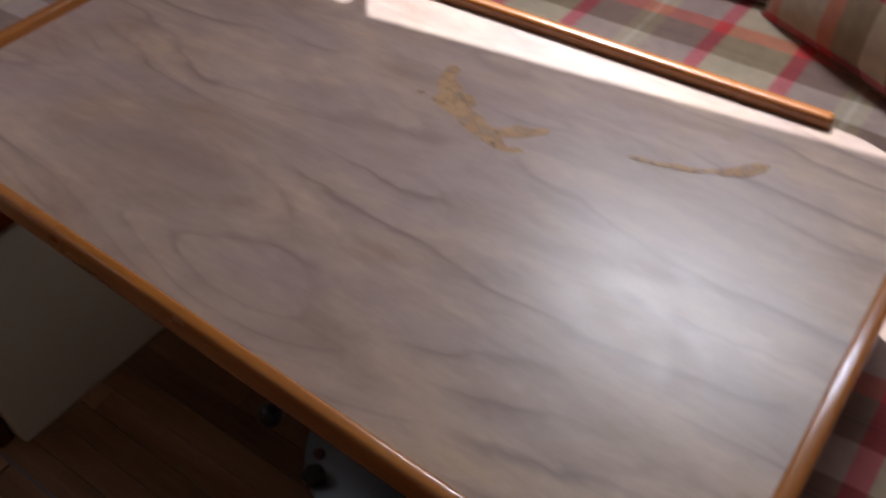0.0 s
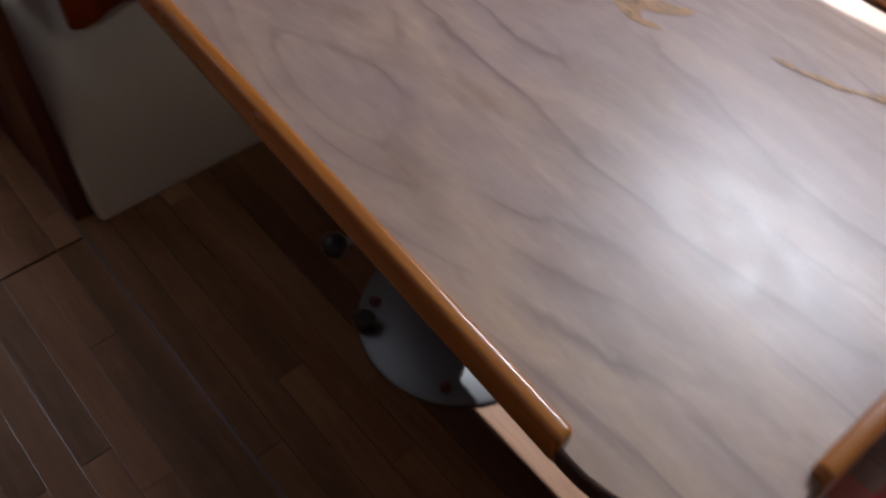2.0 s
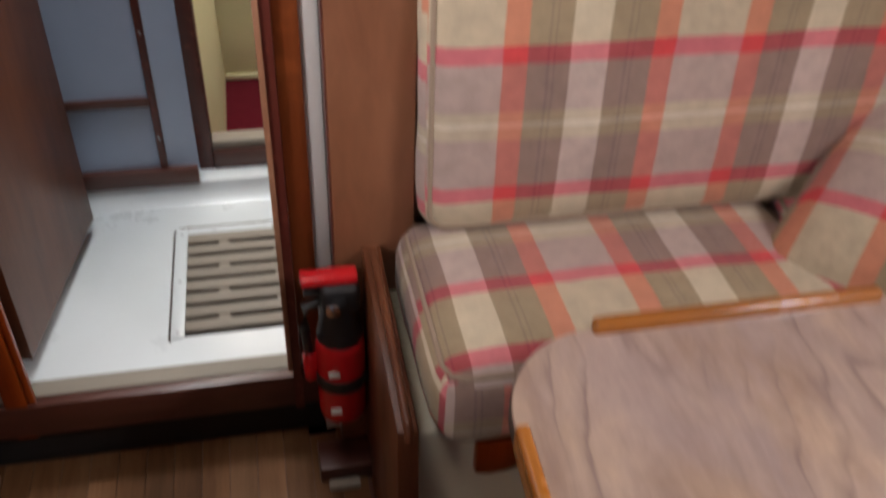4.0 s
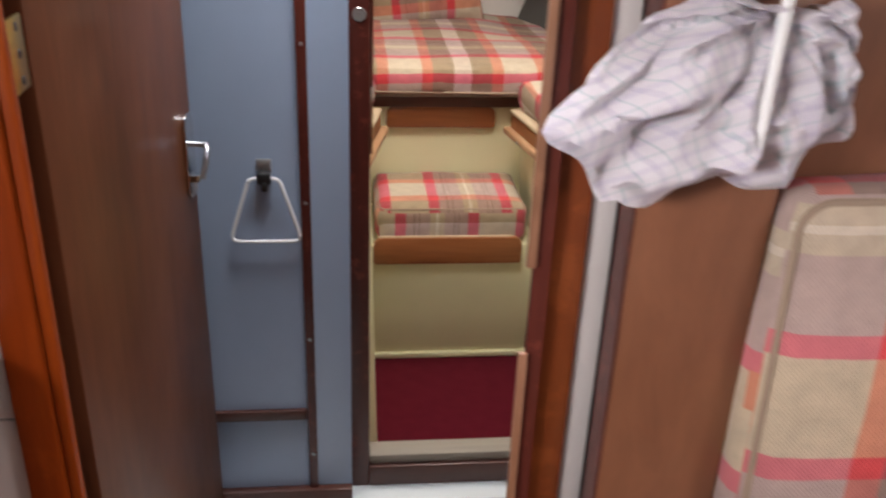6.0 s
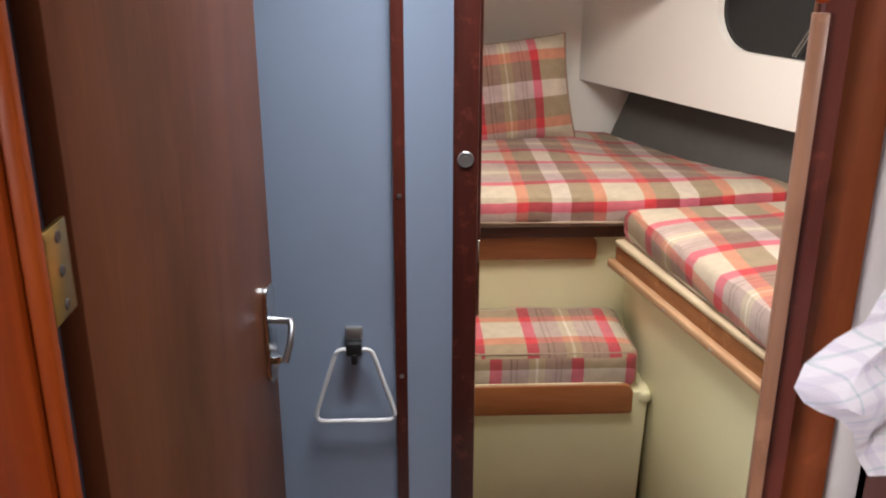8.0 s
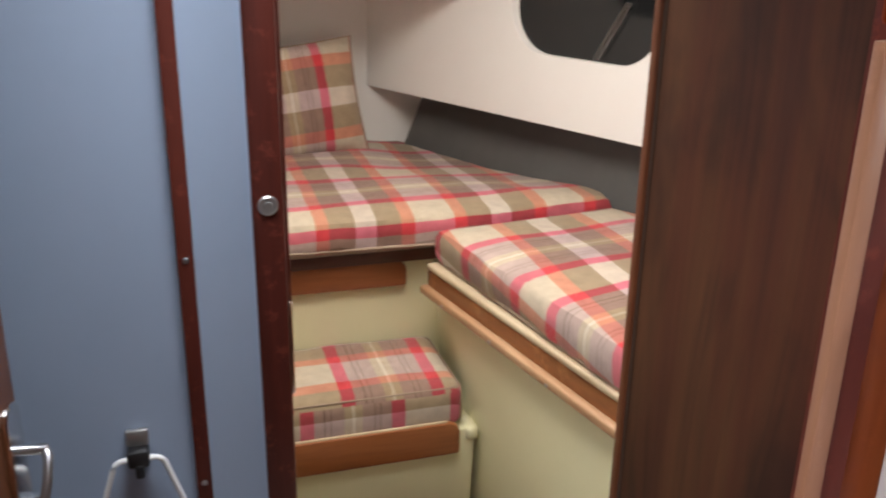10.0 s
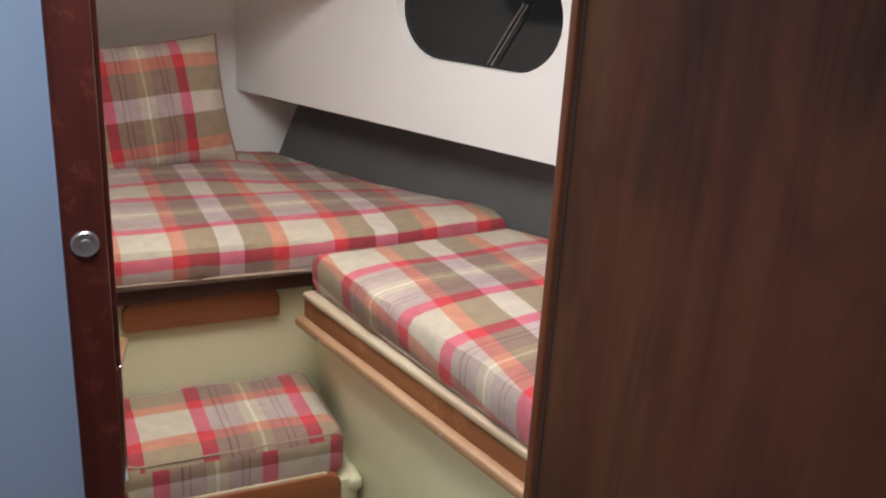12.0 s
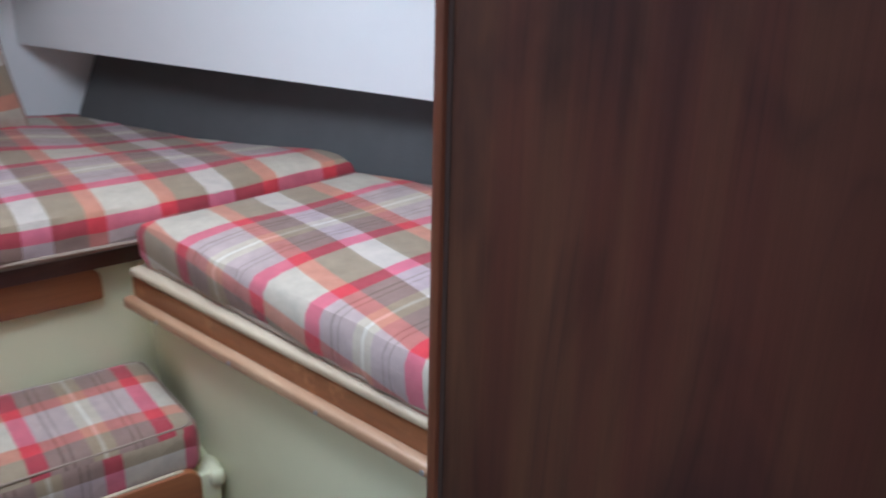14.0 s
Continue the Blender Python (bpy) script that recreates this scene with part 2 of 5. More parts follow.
RED_CAN = paint("red_enamel", (0.52, 0.012, 0.016), 0.25, 0.06)
LABEL_W = paint("label_white", (0.72, 0.70, 0.66), 0.5, 0.05)
EDGE_DARK = paint("dark_edging", (0.05, 0.032, 0.024), 0.45, 0.10)
SLAT = paint("grey_brown_slat_wood", (0.24, 0.205, 0.165), 0.6, 0.18, 0.3, 9.0, stretch=(0.3, 6, 6))
PIPE_CLOTH = paint("taupe_piping", (0.30, 0.22, 0.16), 0.9, 0.1)
BOARD_W = paint("white_plastic_board", (0.80, 0.78, 0.76), 0.4, 0.05, stain=(0.45, 0.38, 0.32))
FLESH = paint("pale_ceiling_liner", (0.72, 0.68, 0.60), 0.7, 0.04)
CHROME, _n, _l, _b = nodes_of("chrome", 0.12, 1.0, (0.80, 0.79, 0.77))
PLATE, N, L, b = nodes_of("dull_floor_plate", 0.5, 0.85, (0.15, 0.155, 0.165))
STEEL, N, L, b = nodes_of("brushed_steel", 0.32, 1.0, (0.42, 0.43, 0.45))
_r = noise_node(N, L, coords(N, L), 14, 5)
L.new(math_node(N, L, "ADD", math_node(N, L, "MULTIPLY", _r.outputs[0], 0.3), 0.2), b.inputs["Roughness"])
NICKEL, _n, _l, _b = nodes_of("dull_nickel", 0.34, 0.8, (0.42, 0.41, 0.40))
BRASS, _n, _l, _b = nodes_of("brass", 0.30, 1.0, (0.55, 0.38, 0.12))
WHITE_WIRE, _n, _l, _b = nodes_of("white_plastic_tube", 0.35, 0.0, (0.80, 0.80, 0.80))
PORT, N, L, b = nodes_of("smoked_acrylic", 0.08, 0.0, (0.012, 0.013, 0.014))


def bell(N, L, out, centre, width):
    """A soft bump of height one along one coordinate."""
    d = math_node(N, L, "DIVIDE", math_node(N, L, "SUBTRACT", out, centre), width)
    return math_node(N, L, "POWER", 2.718, math_node(N, L, "MULTIPLY", math_node(N, L, "MULTIPLY", d, d), -1.0))


def laminate():
    """Walnut-pattern laminate: long flowing figure lines nested round a flame, violet-grey clouds, tan wear and fine pores."""
    m, N, L, b = nodes_of("walnut_laminate", 0.36)
    v = coords(N, L)
    sep = N.new("ShaderNodeSeparateXYZ")
    L.new(N.new("ShaderNodeTexCoord").outputs["Object"], sep.inputs[0])
    X, Y = sep.outputs[0], sep.outputs[1]
    along = coords(N, L, (1.0, 0.26, 1), turn=(0, 0, radians(6)))
    low = noise_node(N, L, along, 3.2, 2, 0.45, 0.5)
    wav = noise_node(N, L, along, 11.0, 3, 0.55, 0.6)
    fine = noise_node(N, L, coords(N, L, (1, 0.06, 1), turn=(0, 0, radians(5))), 170, 4, 0.7)
    fleck = noise_node(N, L, coords(N, L, (1, 0.4, 1), turn=(0, 0, radians(6))), 48, 6, 0.75, 0.4)
    cloud = noise_node(N, L, coords(N, L, (1, 0.55, 1)), 5.0, 5, 0.62, 0.5)
    tint = noise_node(N, L, coords(N, L, (1, 0.30, 1), turn=(0, 0, radians(9))), 11.0, 5, 0.65, 0.4)
    # height field whose level lines are the figure
    flame = math_node(N, L, "MULTIPLY", bell(N, L, X, -0.26, 0.085), bell(N, L, Y, -0.06, 0.20))
    flame2 = math_node(N, L, "MULTIPLY", bell(N, L, X, 0.02, 0.11), bell(N, L, Y, 0.34, 0.30))
    h = math_node(N, L, "ADD", math_node(N, L, "MULTIPLY", X, 1.5), math_node(N, L, "MULTIPLY", low.outputs[0], 1.0))
    h = math_node(N, L, "ADD", h, math_node(N, L, "ADD", math_node(N, L, "MULTIPLY", flame, 0.24), math_node(N, L, "MULTIPLY", flame2, 0.16)))
    h = math_node(N, L, "ADD", h, math_node(N, L, "MULTIPLY", wav.outputs[0], 0.20))
    saw = math_node(N, L, "FRACT", math_node(N, L, "MULTIPLY", h, 9.0))
    vein = ramp_node(N, L, saw, [(0.0, (0.15, 0.15, 0.15)), (0.35, (0.0, 0.0, 0.0)), (0.75, (0.30, 0.30, 0.30)), (0.92, (1, 1, 1)), (1.0, (0.3, 0.3, 0.3))])
    gate = ramp_node(N, L, wav.outputs[0], [(0.40, (0.05, 0.05, 0.05)), (0.58, (1, 1, 1))])
    c = ramp_node(N, L, tint.outputs[0], [(0.32, (0.300, 0.190, 0.140)), (0.50, (0.430, 0.300, 0.230)), (0.68, (0.540, 0.385, 0.285))])
    grey = ramp_node(N, L, cloud.outputs[0], [(0.40, (0, 0, 0)), (0.60, (1, 1, 1))])
    c = mix_node(N, L, math_node(N, L, "MULTIPLY", grey, 0.58), c, (0.345, 0.265, 0.270))
    edge = math_node(N, L, "MULTIPLY", bell(N, L, X, -0.36, 0.10), ramp_node(N, L, tint.outputs[0], [(0.35, (0.2, 0.2, 0.2)), (0.6, (1, 1, 1))]))
    c = mix_node(N, L, math_node(N, L, "MULTIPLY", edge, 0.50), c, (0.500, 0.350, 0.200))
    c = mix_node(N, L, math_node(N, L, "MULTIPLY", math_node(N, L, "MULTIPLY", vein, gate), 0.68), c, (0.170, 0.110, 0.110))
    smoke = noise_node(N, L, coords(N, L, (1, 0.2, 1), turn=(0, 0, radians(8))), 7.0, 4, 0.6, 1.0)
    c = mix_node(N, L, ramp_node(N, L, smoke.outputs[0], [(0.50, (0, 0, 0)), (0.70, (0.50, 0.50, 0.50))]), c, (0.200, 0.140, 0.140))
    f2 = ramp_node(N, L, math_node(N, L, "ADD", math_node(N, L, "MULTIPLY", fine.outputs[0], 0.28), math_node(N, L, "MULTIPLY", fleck.outputs[0], 0.72)), [(0.3, (0.84, 0.83, 0.83)), (0.7, (1.10, 1.09, 1.08))])
    c = mix_node(N, L, 1.0, c, f2, "MULTIPLY")
    L.new(c, b.inputs["Base Color"])
    scuff = noise_node(N, L, v, 26, 7, 0.78)
    rough = math_node(N, L, "ADD", math_node(N, L, "MULTIPLY", scuff.outputs[0], 0.24), math_node(N, L, "MULTIPLY", fleck.outputs[0], 0.30))
    L.new(math_node(N, L, "ADD", rough, 0.10), b.inputs["Roughness"])
    b.inputs["Coat Weight"].default_value = 0.12
    b.inputs["Coat Roughness"].default_value = 0.28
    bump_node(N, L, b, math_node(N, L, "ADD", scuff.outputs[0], fleck.outputs[0]), 0.10, 0.001)
    return m


LAMINATE = laminate()


def figured_veneer():
    """Dark veneer: broad upright bands of red and olive brown, thin dark figure lines bending round knots."""
    m, N, L, b = nodes_of("figured_brown_veneer", 0.5)
    b.inputs["Specular IOR Level"].default_value = 0.25
    bands = noise_node(N, L, coords(N, L, (1, 1, 0.05)), 7.0, 3, 0.55, 0.2)
    low = noise_node(N, L, coords(N, L, (1, 1, 0.22)), 4.0, 2, 0.5, 0.9)
    patch = noise_node(N, L, coords(N, L, (1, 1, 0.45)), 5.0, 4, 0.6, 0.7)
    fine = noise_node(N, L, coords(N, L, (1, 1, 0.03)), 160, 4, 0.7)
    c = ramp_node(N, L, bands.outputs[0], [(0.40, (0.033, 0.0112, 0.0090)), (0.50, (0.064, 0.0205, 0.0118)), (0.60, (0.078, 0.0320, 0.0160))])
    c = mix_node(N, L, ramp_node(N, L, patch.outputs[0], [(0.46, (0, 0, 0)), (0.64, (0.80, 0.80, 0.80))]), c, (0.022, 0.0085, 0.0072))
    saw = math_node(N, L, "FRACT", math_node(N, L, "MULTIPLY", low.outputs[0], 13.0))
    line = ramp_node(N, L, saw, [(0.0, (0.5, 0.5, 0.5)), (0.3, (0, 0, 0)), (0.70, (0.15, 0.15, 0.15)), (0.90, (1, 1, 1)), (1.0, (0.5, 0.5, 0.5))])
    gate = ramp_node(N, L, patch.outputs[0], [(0.40, (0.15, 0.15, 0.15)), (0.56, (1, 1, 1))])
    c = mix_node(N, L, math_node(N, L, "MULTIPLY", math_node(N, L, "MULTIPLY", line, gate), 0.45), c, (0.012, 0.006, 0.005))
    c = mix_node(N, L, 1.0, c, ramp_node(N, L, fine.outputs[0], [(0.3, (0.86, 0.86, 0.86)), (0.7, (1.10, 1.10, 1.10))]), "MULTIPLY")
    L.new(c, b.inputs["Base Color"])
    L.new(math_node(N, L, "ADD", math_node(N, L, "MULTIPLY", patch.outputs[0], 0.2), 0.38), b.inputs["Roughness"])
    bump_node(N, L, b, fine.outputs[0], 0.08, 0.001)
    return m


LOCKER = figured_veneer()


def stain_paint():
    m, N, L, b = nodes_of("bare_tan_wear", 0.6)
    n = noise_node(N, L, coords(N, L), 26, 6, 0.72)
    L.new(ramp_node(N, L, n.outputs[0], [(0.3, (0.36, 0.185, 0.082)), (0.7, (0.52, 0.325, 0.175))]), b.inputs["Base Color"])
    n2 = noise_node(N, L, coords(N, L), 55, 5, 0.8)
    L.new(ramp_node(N, L, n2.outputs[0], [(0.36, (0.12, 0.12, 0.12)), (0.52, (0.9, 0.9, 0.9))]), b.inputs["Alpha"])
    return m


STAIN = stain_paint()


def towel_cloth():
    m, N, L, b = nodes_of("checked_tea_towel", 0.95)
    v = coords(N, L, (1, 1, 1), "UV")
    sep = N.new("ShaderNodeSeparateXYZ")
    L.new(v, sep.inputs[0])
    c = None
    base = (0.90, 0.87, 0.91)
    cols = []
    for out in (sep.outputs[0], sep.outputs[1]):
        f = math_node(N, L, "FRACT", math_node(N, L, "MULTIPLY", out, 25.0))
        cols.append(ramp_node(N, L, f, [(0.0, base), (0.30, (0.74, 0.70, 0.80)), (0.50, base), (0.82, (0.56, 0.66, 0.68)), (0.89, base)], "CONSTANT"))
    L.new(mix_node(N, L, 0.5, cols[0], cols[1]), b.inputs["Base Color"])
    n = noise_node(N, L, v, 300, 3)
    bump_node(N, L, b, n.outputs[0], 0.3, 0.002)
    return m


TOWEL = towel_cloth()

# ---- building blocks ----
ORIGIN = {}


def finish(name, bm, material, smooth=True):
    me = bpy.data.meshes.new(name)
    bmesh.ops.recalc_face_normals(bm, faces=bm.faces)
    bm.to_mesh(me)
    bm.free()
    me.materials.append(material)
    if smooth:
        for p in me.polygons:
            p.use_smooth = True
        me.set_sharp_from_angle(angle=radians(40))
    return me


def part(name, bm, material, parent, label=""):
    o = ORIGIN[parent]
    bmesh.ops.translate(bm, verts=bm.verts, vec=-o)
    ob = new(name, finish(name, bm, material))
    ob.parent = parent
    ORIGIN[ob] = o
    return tagged(ob, label)


def thing(name, at, label, category, group="", kind=""):
    ob = new(name)
    ob.empty_display_size = 0.05
    ob.location = at
    ORIGIN[ob] = Vector(at)
    return tagged(ob, label, category, group, kind)


def solo(name, bm, material, label, category, group="", kind=""):
    ob = new(name, finish(name, bm, material))
    ORIGIN[ob] = Vector((0, 0, 0))
    return tagged(ob, label, category, group, kind)


def setting(name, bm, material, label, category="wall"):
    return solo(name, bm, material, label, category, "", "structure")


def bevelled(bm, w, seg=2):
    if w > 0:
        es = [e for e in bm.edges if len(e.link_faces) == 2 and e.calc_face_angle(0) > 0.6]
        bmesh.ops.bevel(bm, geom=es, offset=w, segments=seg, affect="EDGES", profile=0.5, clamp_overlap=True)
    return bm


def box(x0, x1, y0, y1, z0, z1, w=0.0, seg=2):
    bm = bmesh.new()
    bmesh.ops.create_cube(bm, size=1.0)
    for v in bm.verts:
        v.co = Vector(((x0 + x1) / 2 + v.co.x * (x1 - x0), (y0 + y1) / 2 + v.co.y * (y1 - y0), (z0 + z1) / 2 + v.co.z * (z1 - z0)))
    return bevelled(bm, w, seg)


def prism(outline, axis, a, b, w=0.0, seg=2):
    """A 2D outline pushed from a to b along an axis; outline in the two other axes, in order."""
    bm = bmesh.new()
    put = {"x": lambda p, q: (q, p[0], p[1]), "y": lambda p, q: (p[0], q, p[1]), "z": lambda p, q: (p[0], p[1], q)}[axis]
    lo = [bm.verts.new(put(p, a)) for p in outline]
    hi = [bm.verts.new(put(p, b)) for p in outline]
    n = len(outline)
    bm.faces.new(lo[::-1])
    bm.faces.new(hi)
    for i in range(n):
        bm.faces.new((lo[i], lo[(i + 1) % n], hi[(i + 1) % n], hi[i]))
    bmesh.ops.recalc_face_normals(bm, faces=bm.faces)
    return bevelled(bm, w, seg)


def rounded(x0, x1, y0, y1, r, n=10):
    rs = r if isinstance(r, tuple) else (r,) * 4
    out = []
    for (cx, cy, sx, sy, a0), q in zip(((x1, y0, -1, 1, -90), (x1, y1, -1, -1, 0), (x0, y1, 1, -1, 90), (x0, y0, 1, 1, 180)), rs):
        for i in range(n + 1):
            a = radians(a0 + 90 * i / n)
            out.append((cx + sx * q + q * math.cos(a), cy + sy * q + q * math.sin(a)))
    return out


def tube(points, r, seg=10, closed=False):
    pts = [Vector(p) for p in points]
    bm = bmesh.new()
    n = len(pts)
    rings = []
    up = Vector((0, 0, 1))
    for i, p in enumerate(pts):
        d = (pts[(i + 1) % n] - pts[i - 1]) if closed else (pts[min(i + 1, n - 1)] - pts[max(i - 1, 0)])
        d.normalize()
        a = d.cross(up if abs(d.z) < 0.95 else Vector((1, 0, 0))).normalized()
        b = d.cross(a)
        rings.append([bm.verts.new(p + r * (math.cos(t) * a + math.sin(t) * b)) for t in (2 * math.pi * k / seg for k in range(seg))])
    for i in range(n if closed else n - 1):
        A, B = rings[i], rings[(i + 1) % n]
        for k in range(seg):
            bm.faces.new((A[k], A[(k + 1) % seg], B[(k + 1) % seg], B[k]))
    if not closed:
        bm.faces.new(rings[0][::-1])
        bm.faces.new(rings[-1])
    return bm


def lathe(profile, centre, seg=32):
    bm = bmesh.new()
    cx, cy, cz = centre
    rings = []
    for r, z in profile:
        if r < 1e-5:
            rings.append([bm.verts.new((cx, cy, cz + z))])
        else:
            rings.append([bm.verts.new((cx + r * math.cos(2 * math.pi * k / seg), cy + r * math.sin(2 * math.pi * k / seg), cz + z)) for k in range(seg)])
    for A, B in zip(rings, rings[1:]):
        for k in range(seg):
            q = [A[k % len(A)], A[(k + 1) % len(A)], B[(k + 1) % len(B)], B[k % len(B)]]
            q = list(dict.fromkeys(q))
            if len(q) > 2:
                bm.faces.new(q)
    return bm


def disc_on(bm_lathe, m):
    bmesh.ops.transform(bm_lathe, matrix=m, verts=bm_lathe.verts)
    return bm_lathe


def join(*bms):
    out = bmesh.new()
    for b in bms:
        me = bpy.data.meshes.new("tmp")
        b.to_mesh(me)
        out.from_mesh(me)
        b.free()
        bpy.data.meshes.remove(me)
    return out


def unroll(bm, top):
    """Cloth coordinates in metres: straight on top, running on down the sides."""
    uv = bm.loops.layers.uv.new("UVMap")
    bm.normal_update()
    for f in bm.faces:
        n = f.normal
        for l in f.loops:
            x, y, z = l.vert.co
            d = top - z
            if abs(n.z) > 0.62:
                l[uv].uv = (x, y) if n.z > 0 else (x, y + 0.07)
            elif abs(n.y) >= abs(n.x):
                l[uv].uv = (x, y + (d if n.y > 0 else -d))
            else:
                l[uv].uv = (x + (d if n.x > 0 else -d), y)
    return bm


def cushion(sx, sy, sz, r=0.03, puff=0.012, n=(14, 12, 5), seed=0.0, crease=0.004):
    """A stuffed block centred on the origin, standing on z = 0, with rounded edges and a slightly swollen top."""
    bm = bmesh.new()
    h = Vector((sx / 2, sy / 2, sz / 2))
    inner = h - Vector((r, r, r))
    grid = {}

    def vert(i, j, k):
        if (i, j, k) not in grid:
            q = Vector((2 * i / n[0] - 1, 2 * j / n[1] - 1, 2 * k / n[2] - 1))
            q = Vector(tuple(math.copysign(abs(a) ** 0.75, a) for a in q))
            p = Vector(tuple(q[a] * h[a] for a in range(3)))
            c = Vector(tuple(max(-inner[a], min(inner[a], p[a])) for a in range(3)))
            d = p - c
            if d.length > 1e-6:
                p = c + d.normalized() * min(d.length, r) if sum(abs(t) > 1e-6 for t in d) > 1 else p
            sw = max(0, 1 - q.x ** 4) * max(0, 1 - q.y ** 4)
            p.z += puff * sw * (1 if q.z > 0 else 0) * abs(q.z)
            p.x += 0.5 * puff * (1 - q.z ** 2) * q.x ** 3 * (1 - q.y ** 4)
            p.y += 0.5 * puff * (1 - q.z ** 2) * q.y ** 3 * (1 - q.x ** 4)
            p += crease * noise.noise_vector(p * 11 + Vector((seed, seed * 2, 0)))
            p.z += h.z
            grid[i, j, k] = bm.verts.new(p)
        return grid[i, j, k]

    for i in range(n[0]):
        for j in range(n[1]):
            bm.faces.new([vert(*t) for t in ((i, j, n[2]), (i + 1, j, n[2]), (i + 1, j + 1, n[2]), (i, j + 1, n[2]))])
            bm.faces.new([vert(*t) for t in ((i, j, 0), (i, j + 1, 0), (i + 1, j + 1, 0), (i + 1, j, 0))])
    for i in range(n[0]):
        for k in range(n[2]):
            bm.faces.new([vert(*t) for t in ((i, 0, k), (i + 1, 0, k), (i + 1, 0, k + 1), (i, 0, k + 1))])
            bm.faces.new([vert(*t) for t in ((i, n[1], k), (i, n[1], k + 1), (i + 1, n[1], k + 1), (i + 1, n[1], k))])
    for j in range(n[1]):
        for k in range(n[2]):
            bm.faces.new([vert(*t) for t in ((0, j, k), (0, j, k + 1), (0, j + 1, k + 1), (0, j + 1, k))])
            bm.faces.new([vert(*t) for t in ((n[0], j, k), (n[0], j + 1, k), (n[0], j + 1, k + 1), (n[0], j, k + 1))])
    return unroll(bm, sz)


def pillow(s, t, seed=0.0, corner=0.05):
    """A square scatter cushion with pulled-out corners, flat in x and y."""
    bm = bmesh.new()
    n = 18
    sides = []
    for sgn in (1, -1):
        g = {}
        for i in range(n + 1):
            for j in range(n + 1):
                u, w = 2 * i / n - 1, 2 * j / n - 1
                k = (1 - u ** 2) * (1 - w ** 2)
                pinch = 1 - corner * (1 - abs(u) ** 2) * abs(w) ** 3 - corner * (1 - abs(w) ** 2) * abs(u) ** 3
                x, y = u * s / 2 * pinch, w * s / 2 * pinch
                z = sgn * (t / 2) * k ** 0.45
                z += 0.012 * k * noise.noise(Vector((u * 2.2 + seed, w * 2.2, sgn)))
                g[i, j] = Vector((x, y, z))
        sides.append(g)
    made = {}

    def vert(q, i, j):
        edge = i in (0, n) or j in (0, n)
        key = (0 if edge else q, i, j)
        if key not in made:
            made[key] = bm.verts.new(sides[q][i, j])
        return made[key]

    uv = bm.loops.layers.uv.new("UVMap")
    for q in (0, 1):
        for i in range(n):
            for j in range(n):
                c = [(i, j), (i + 1, j), (i + 1, j + 1), (i, j + 1)]
                f = bm.faces.new([vert(q, *p) for p in (c if q == 0 else c[::-1])])
                for l, p in zip(f.loops, c if q == 0 else c[::-1]):
                    l[uv].uv = (p[0] / n * s * 1.06, p[1] / n * s * 1.06)
    return bm


def slab_cushion(outline, z0, z1, r=0.03, seed=0.0, cell=0.07, under=0.0):
    """A cushion of any plan: the outline filled with a grid, rounded at its rim."""
    bm = bmesh.new()
    steps = [(0.55 * under, z0 + 0.3 * r), (0.1 * under, z0 + r), (0.0, (z0 + z1) / 2), (0.0, z1 - r), (0.3 * r, z1 - 0.3 * r), (r, z1)]
    c = Vector((sum(p[0] for p in outline) / len(outline), sum(p[1] for p in outline) / len(outline)))
    dense = []
    m = len(outline)
    for i in range(m):
        a, b2 = Vector(outline[i]), Vector(outline[(i + 1) % m])
        k = max(1, round((b2 - a).length / cell))
        dense += [a.lerp(b2, t / k) for t in range(k)]
    rings = []
    lower = [bm.verts.new((*(p + (c - p).normalized() * under), z0)) for p in dense]
    rings.append(lower)
    for inset, z in steps:
        ring = []
        for p in dense:
            d = c - p
            q = p + d.normalized() * inset * 1.2
            w = noise.noise(Vector((q.x * 9 + seed, q.y * 9, z * 6))) * 0.005 + noise.noise(Vector((q.x * 34 + seed, q.y * 34, z * 5))) * 0.006
            ring.append(bm.verts.new((q.x + w, q.y + w, z)))
        rings.append(ring)
    for f in (0.25, 0.5, 0.75):
        ring = []
        for p in dense:
            q = p.lerp(c, f)
            w = noise.noise(Vector((q.x * 5 + seed, q.y * 5, 0)))
            ring.append(bm.verts.new((q.x, q.y, z1 + 0.010 * (1 - (1 - f) ** 3) + 0.008 * w)))
        rings.append(ring)
    n = len(dense)
    for A, B in zip(rings, rings[1:]):
        for i in range(n):
            bm.faces.new((A[i], A[(i + 1) % n], B[(i + 1) % n], B[i]))
    mid = bm.verts.new((c.x, c.y, z1 + 0.010))
    for i in range(n):
        bm.faces.new((rings[-1][i], rings[-1][(i + 1) % n], mid))
    bm.faces.new(lower[::-1])
    bmesh.ops.recalc_face_normals(bm, faces=bm.faces)
    return unroll(bm, z1)


def moved(bm, m):
    bmesh.ops.transform(bm, matrix=m, verts=bm.verts)
    return bm


def slab_with_hole(x0, x1, y0, y1, z0, z1, hx0, hx1, hy0, hy1):
    return join(box(x0, hx0, y0, y1, z0, z1), box(hx1, x1, y0, y1, z0, z1), box(hx0, hx1, y0, hy0, z0, z1), box(hx0, hx1, hy1, y1, z0, z1))


